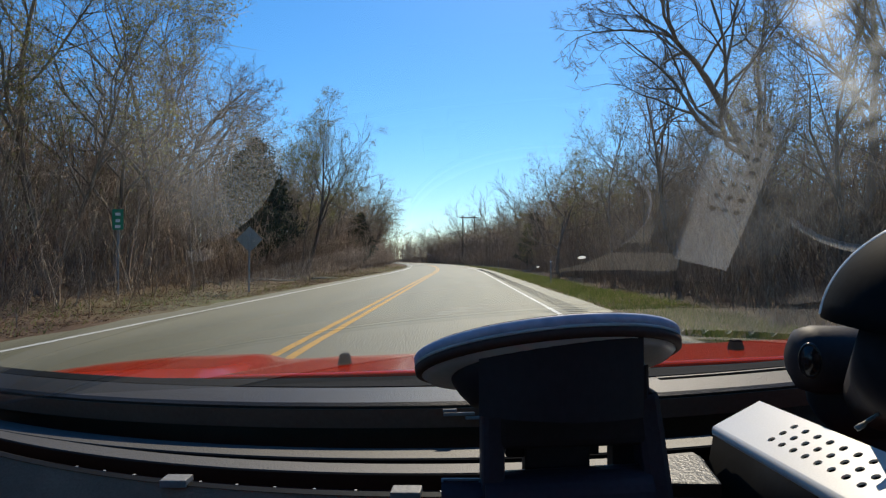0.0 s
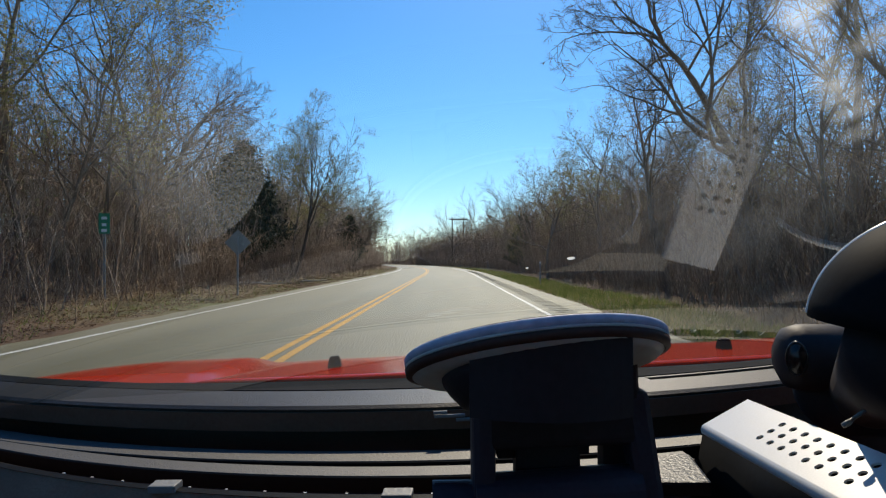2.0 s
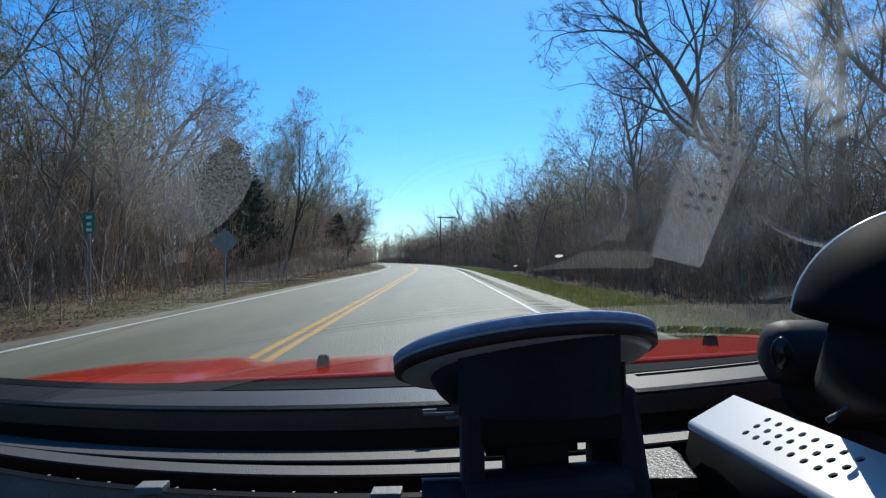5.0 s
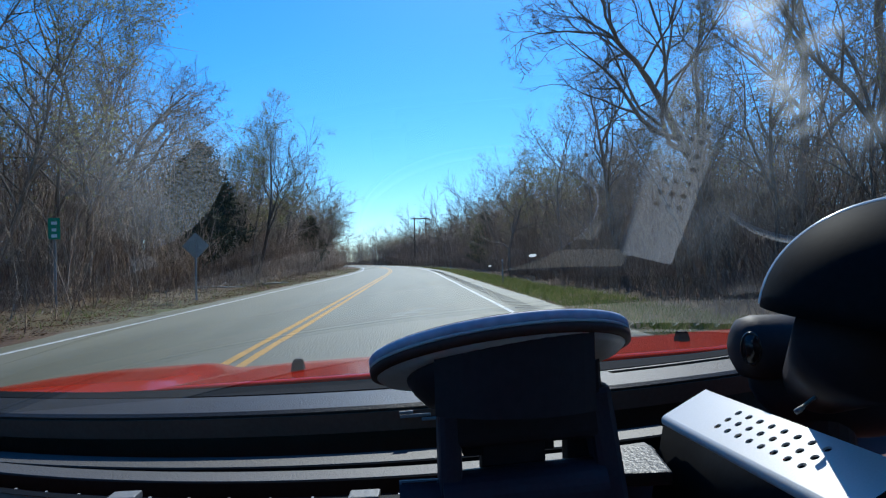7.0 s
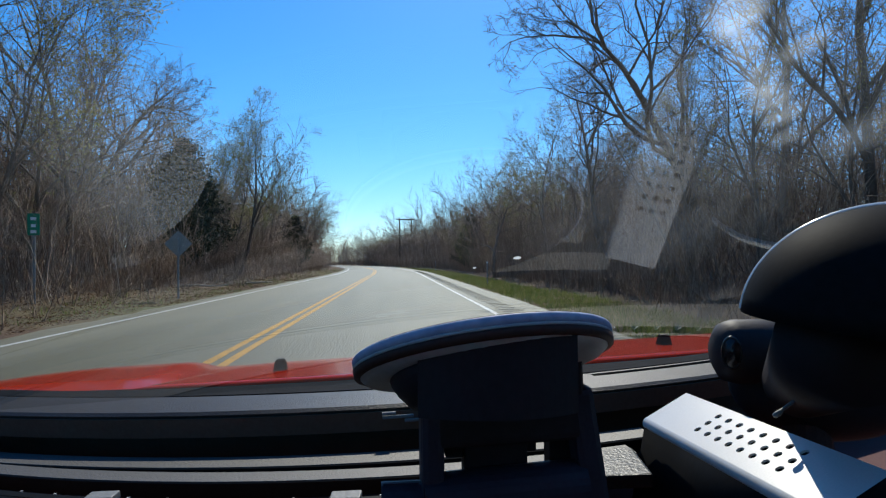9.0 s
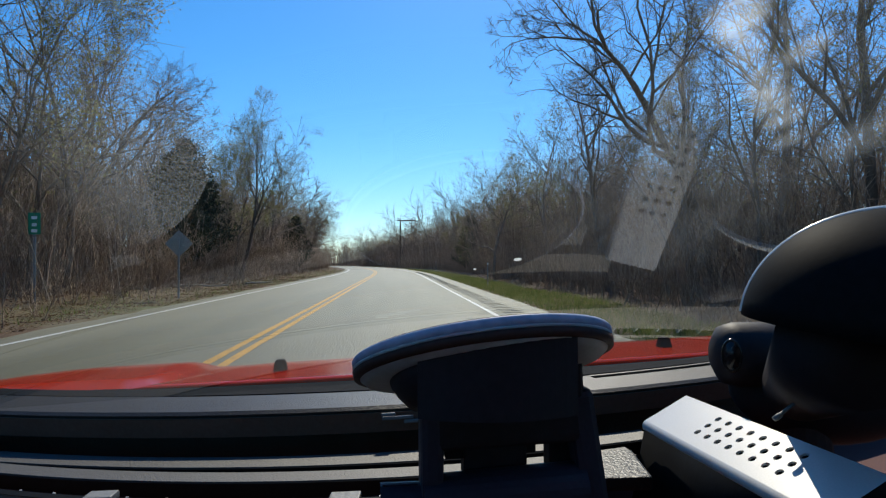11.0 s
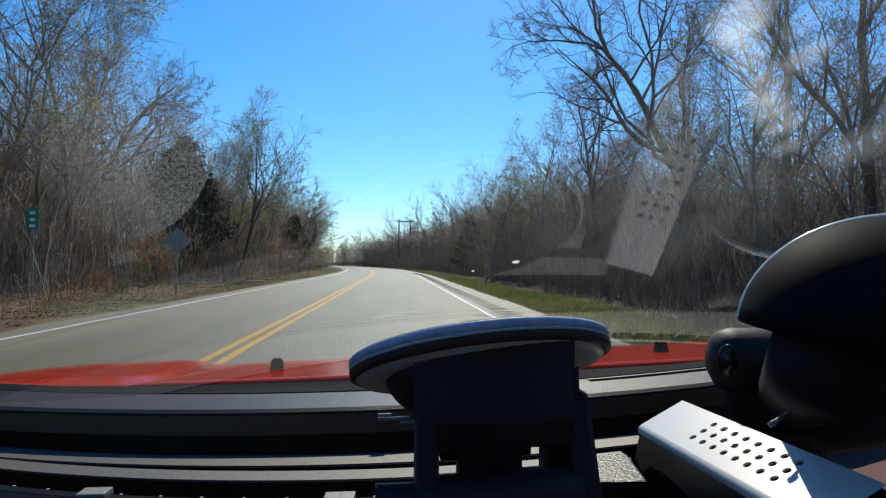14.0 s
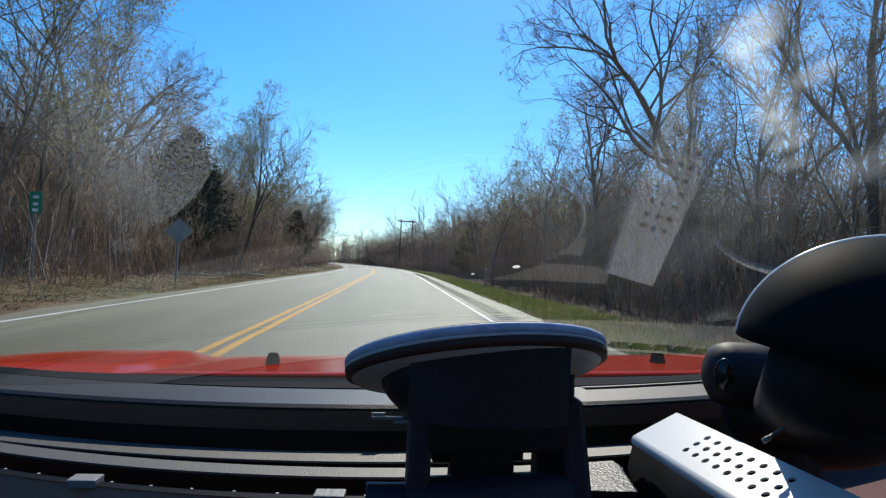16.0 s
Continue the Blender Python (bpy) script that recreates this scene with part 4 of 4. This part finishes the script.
def suction_mount():
    t = empty("suction_mount", inside(0.05, 0.30, -0.128), "dark blue-black suction cup mount standing on the dashboard", "phone mount")
    tilt = pose(-0.001, 0, 0.0815, -19.5, -5.0, 0)
    part("cup", lathe(bmesh.new(), [(0, -0.014), (0.030, -0.014), (0.044, -0.0095), (0.0555, -0.0065), (0.0585, -0.0042), (0.0590, 0.001), (0.05, 0.004), (0, 0.006)], tilt), M_CUP, t, "pale rubber suction cup", True)
    part("lip", lathe(bmesh.new(), [(0.0586, -0.0040), (0.0612, -0.0036), (0.0618, -0.0004), (0.0590, -0.0004)], tilt, 64), M_DARK, t, "black lip under the rim", True)
    part("bead", lathe(bmesh.new(), [(0.0600, -0.0004), (0.0616, -0.0003), (0.0618, 0.0003), (0.0616, 0.0010), (0.0600, 0.0011)], tilt, 64), M_CUP, t, "thin pale bead", True)
    part("rim", lathe(bmesh.new(), [(0.0596, 0.0011), (0.0616, 0.0012), (0.0618, 0.0040), (0.0612, 0.0050), (0.0604, 0.0052)], tilt, 64), M_RIM, t, "glossy blue-grey rim", True)
    # added black cover: keeps the cup's sunlit top out of the windscreen's reflection
    part("top_cover", lathe(bmesh.new(), [(0, 0.0068), (0.045, 0.0064), (0.0606, 0.0050), (0.0603, 0.0055), (0.052, 0.0068), (0.045, 0.0074), (0, 0.0088)], tilt, 48), M_MATT, t, "black cover added over the cup's unseen top", True)
    part("collar", lathe(bmesh.new(), [(0, -0.004), (0.0395, -0.0065), (0.0385, -0.011), (0.0362, -0.015), (0.031, -0.021), (0, -0.022)], tilt @ pose(-0.006, -0.0145, 0), 40), M_MATT, t, "", True)
    # the upright housing, round in front, whose top follows the underside of the cup
    hb = bmesh.new()
    plan = [(-0.0348 + 0.0656 * k / 12) for k in range(13)]
    plan = [(x, -0.94 * math.sqrt(0.0588 ** 2 - x * x)) for x in plan] + [(0.0325, -0.02), (-0.0335, -0.02)]
    low = [hb.verts.new((x, y, 0.065)) for x, y in plan]
    high = [hb.verts.new((x, y, 0.0800 + 0.0875 * x - 0.354 * y)) for x, y in plan]
    for k in range(len(plan)):
        m = (k + 1) % len(plan)
        hb.faces.new((low[k], low[m], high[m], high[k]))
    hb.faces.new(high)
    hb.faces.new(low[::-1])
    part("housing", hb, M_MATT, t)
    part("body", block(bmesh.new(), pose(0.0095, 0, 0.063, 0, -2, 0), (0.070, 0.03, 0.040), 0.004, 3), M_MATT, t)
    for x, a, w in ((-0.0265, 0, 0.0105), (0.0475, -8, 0.0125)):
        part("leg", block(bmesh.new(), pose(x, -0.004, 0.030, 0, a, 0), (w, 0.022, 0.076), 0.003), M_NAVY, t)
    part("crossbar", rod(bmesh.new(), (-0.03, -0.008, 0.0185), (0.045, -0.008, 0.0225), 0.0115, 0.0115, 24), M_NAVY, t)
    knob = part("knob", rod(bmesh.new(), (-0.050, -0.006, 0.017), (-0.031, -0.006, 0.017), 0.0095, 0.0095, 18), M_NAVY, t)
    for i in range(7):
        a = 2 * math.pi * i / 7
        part("ridge", block(bmesh.new(), pose(-0.041, -0.006 + 0.0092 * math.cos(a), 0.017 + 0.0092 * math.sin(a), math.degrees(a)), (0.016, 0.002, 0.0015)), M_NAVY, knob)
    for x, w in ((0.0045, 0.0305), (0.0388, 0.0165)):
        part("stem", block(bmesh.new(), pose(x, 0.004, 0.026), (w, 0.012, 0.056), 0.001), M_MATT, t)
    for x, w, z in ((-0.0150, 0.0090, 0.0345), (0.0220, 0.0050, 0.0358)):
        part("web", block(bmesh.new(), pose(x, 0.004, (z + 0.056) / 2), (w, 0.008, 0.056 - z), 0.0006, 1), M_MATT, t)
    part("foot", block(bmesh.new(), pose(0.008, 0.0, 0.004), (0.085, 0.04, 0.008), 0.003), M_DARK, t)
    return t


def perforated_device():
    """A silver box with a drilled top, lying nearly along the car, its far side raised."""
    e1 = Vector((0.0308, 0.0008, 0.0163))
    e2 = Vector((0.0011, -0.1243, 0.0006)).normalized()
    a = e1.normalized()
    up = a.cross(-e2).normalized()
    if up.z < 0:
        up = -up
    b = up.cross(a)
    width, length, deep = e1.length, 0.17, 0.044
    frame_m = Matrix.Translation(Vector((0.1754, 0.4085, -0.108))) @ Matrix((a, b, up)).transposed().to_4x4()
    t = empty("perforated_device", pose(0, 0, EYE, 0, 0, 1.6) @ frame_m, "silver box-shaped device with a drilled grille top, on the dashboard", "dash device")
    # local axes: x across, y ahead, z out of the top; the far-left corner is the origin
    # the lower shell drops straight down under the tilted cover and flares a little
    to_local = frame_m.to_3x3().inverted()
    drop = (to_local @ Vector((-0.011, 0.0, -0.056)), to_local @ Vector((0.004, 0.0, -0.07)))
    sb = bmesh.new()
    ring = []
    for x, y, k in ((-0.001, 0.001, 0), (width + 0.001, 0.001, 1), (width + 0.001, -length, 1), (-0.001, -length, 0)):
        top_v = Vector((x, y, -0.0006))
        ring.append((sb.verts.new(top_v), sb.verts.new(top_v + drop[k])))
    for i in range(4):
        j = (i + 1) % 4
        sb.faces.new((ring[i][0], ring[j][0], ring[j][1], ring[i][1]))
    sb.faces.new([r[0] for r in ring])
    sb.faces.new([r[1] for r in reversed(ring)])
    bmesh.ops.recalc_face_normals(sb, faces=sb.faces[:])
    bmesh.ops.bevel(sb, geom=sb.edges[:], offset=0.003, segments=3, affect='EDGES')
    part("shell", sb, M_SHELL, t, "black lower shell", True)
    bm = bmesh.new()
    # drilled cover: strips of octagon-holed cells
    cell, pitch, hole = 0.0074, 0.0106, 0.0022
    cols, rows = 3, 8
    x_off, y_off = (width - cols * cell) / 2 + 0.001, -0.0465

    def quad(*p):
        vs = [bm.verts.new(q) for q in p]
        bm.faces.new(vs)

    def plate(x0, y0, x1, y1):
        quad((x0, y0, 0), (x1, y0, 0), (x1, y1, 0), (x0, y1, 0))

    y_end = y_off - rows * pitch
    plate(0.001, y_off, width - 0.001, -0.001)
    plate(0.001, -length + 0.001, width - 0.001, y_end)
    plate(0.001, y_end, x_off, y_off)
    plate(x_off + cols * cell, y_end, width - 0.001, y_off)
    for r in range(rows):
        for c in range(cols):
            cx, cy = x_off + (c + 0.5) * cell, y_off - (r + 0.5) * pitch
            outer, inner, low = [], [], []
            for i in range(16):
                # four steps along each side of the cell, corners included
                side, k = divmod(i, 4)
                px, py = ((1, k / 2 - 1), (1 - k / 2, 1), (-1, 1 - k / 2), (k / 2 - 1, -1))[side]
                px, py = px * cell / 2, py * pitch / 2
                w = math.atan2(py, px)
                cs, sn = math.cos(w), math.sin(w)
                outer.append(bm.verts.new((cx + px, cy + py, 0)))
                inner.append(bm.verts.new((cx + hole * cs, cy + hole * sn, 0)))
                low.append(bm.verts.new((cx + hole * cs, cy + hole * sn, -0.0012)))
            for i in range(16):
                j = (i + 1) % 16
                bm.faces.new((outer[i], outer[j], inner[j], inner[i]))
                bm.faces.new((inner[i], inner[j], low[j], low[i]))
    bmesh.ops.recalc_face_normals(bm, faces=bm.faces[:])
    top = part("grille_top", bm, M_SILVER, t, "bright silver cover drilled with round holes")
    top.location.z = 0.0012
    skirt = bmesh.new()
    # rounded edge: a quarter round rolled down from the cover into the side
    bend_r, turns = 0.0042, 7
    line_a, line_b = [], []
    for i in range(turns + 1):
        w = radians(105) * i / turns
        p = (0.001 - bend_r * math.sin(w), -bend_r * (1 - math.cos(w)) + 0.0012)
        line_a.append(skirt.verts.new((p[0], -0.001, p[1])))
        line_b.append(skirt.verts.new((p[0], -length, p[1])))
    for i in range(turns):
        skirt.faces.new((line_a[i], line_a[i + 1], line_b[i + 1], line_b[i]))
    part("edge_trim", skirt, M_SILVER, t, "rolled silver edge", True)
    part("button", rod(bmesh.new(), (-0.003, -0.012, -0.018), (0.001, -0.012, -0.018), 0.006, 0.007, 14), M_BLACKGLOSS, t)
    return t


DOME = (0.2345, 0.262, -0.0365)     # centre of the dome's foot: across, ahead, up


def ball_mount():
    t = empty("ball_mount", inside(0.215, 0.35, -0.135), "black dome-headed ball mount beside the silver device", "phone mount")
    tilt = pose(DOME[0] - 0.215, DOME[1] - 0.35, DOME[2] + 0.135, 4, 6, 0) @ Matrix.Diagonal((1.24, 1.1, 1.02, 1))
    part("dome", lathe(bmesh.new(), [(0, 0.0)] + [(0.056 * math.cos(a), 0.002 + 0.056 * math.sin(a)) for a in [radians(7.5 * k) for k in range(12)]] + [(0, 0.058)], tilt), M_DOME, t, "satin black dome head", True)
    # sun glint along the head, modelled as a pale bead from side to side
    bead, rings = bmesh.new(), []
    for k in range(49):
        a = radians(3.75 * k)
        out = math.cos(a) * Vector((0.75, -0.66, 0)) + math.sin(a) * Vector((0.06, 0.067, 0.996))
        centre = Vector((0, 0, 0.002)) + 0.0560 * out
        rings.append([bead.verts.new(tilt @ (centre + 0.0022 * (out * math.cos(w) + Vector((0.66, 0.75, 0)) * 1.5 * math.sin(w)))) for w in [radians(36 * i) for i in range(10)]])
    for p, q in zip(rings, rings[1:]):
        for i in range(10):
            bead.faces.new((p[i], p[(i + 1) % 10], q[(i + 1) % 10], q[i]))
    bmesh.ops.recalc_face_normals(bead, faces=bead.faces[:])
    part("dome_glint", bead, M_GLINT, t, "pale arc standing in for the sun's glint on the dome", True)
    part("neck", rod(bmesh.new(), (0.030, 0.0, 0.06), (DOME[0] - 0.243, DOME[1] - 0.352, DOME[2] + 0.135), 0.02, 0.03, 32), M_MATT, t, "", True)
    barrel = part("barrel", lathe(bmesh.new(), [(0, 0.0), (0.010, 0.001), (0.0165, 0.005), (0.0185, 0.012), (0.0185, 0.07), (0, 0.07)], pose(-0.0225, 0.0, 0.080, 0, 90, 0) @ pose(0, 0, 0, 6, 0, 0), 36), M_MATT, t, "rounded black joint housing", True)
    lens = part("lens", lathe(bmesh.new(), [(0, 0.0052), (0.005, 0.0047), (0.009, 0.0032), (0.012, 0.0008), (0.0125, 0.0006), (0.0138, 0.0016), (0.0148, 0.0004), (0.014, -0.004), (0, -0.004)], pose(0.0035, 0.0255, 0.075, 90, 0, -42) @ Matrix.Diagonal((0.42, 0.72, 0.6, 1)), 36), M_BLACKGLOSS, barrel, "dark glossy domed cap", True)
    cable = bpy.data.curves.new("cable", 'CURVE')
    cable.dimensions, cable.bevel_depth, cable.bevel_resolution = '3D', 0.0009, 3
    line = cable.splines.new('BEZIER')
    line.bezier_points.add(2)
    for k, p in enumerate(((-0.018, -0.052, 0.057), (0.004, -0.046, 0.066), (0.05, -0.03, 0.072))):
        line.bezier_points[k].co = p
        line.bezier_points[k].handle_left_type = line.bezier_points[k].handle_right_type = 'AUTO'
    wire = new("cable", cable)
    wire.parent = t
    cable.materials.append(M_CLIP)
    part("plug", lathe(bmesh.new(), [(0, 0.0), (0.0013, 0.0003), (0.0015, 0.003), (0.001, 0.005), (0, 0.005)], pose(-0.021, -0.053, 0.0555, 0, 60, 0), 18), M_CLIP, t, "small chrome plug", True)
    b = bmesh.new()
    bmesh.ops.create_uvsphere(b, u_segments=28, v_segments=16, radius=1.0, matrix=pose(0.057, 0.006, 0.062) @ Matrix.Diagonal((0.066, 0.03, 0.038, 1)))
    bracket = part("bracket", b, M_MATT, t, "", True)
    foot = part("foot", rod(bmesh.new(), (0.03, 0.005, 0.0), (0.03, 0.005, 0.045), 0.022, 0.018, 20), M_DARK, t)
    # the joint stands well ahead, clear of the silver device
    k = 1.12
    ahead = Matrix.Translation(Vector((0.215, 0.35, -0.135)) * (k - 1)) @ Matrix.Scale(k, 4)
    for ob in (barrel, bracket, foot):
        ob.data.transform(ahead)


suction_mount()
perforated_device()
ball_mount()
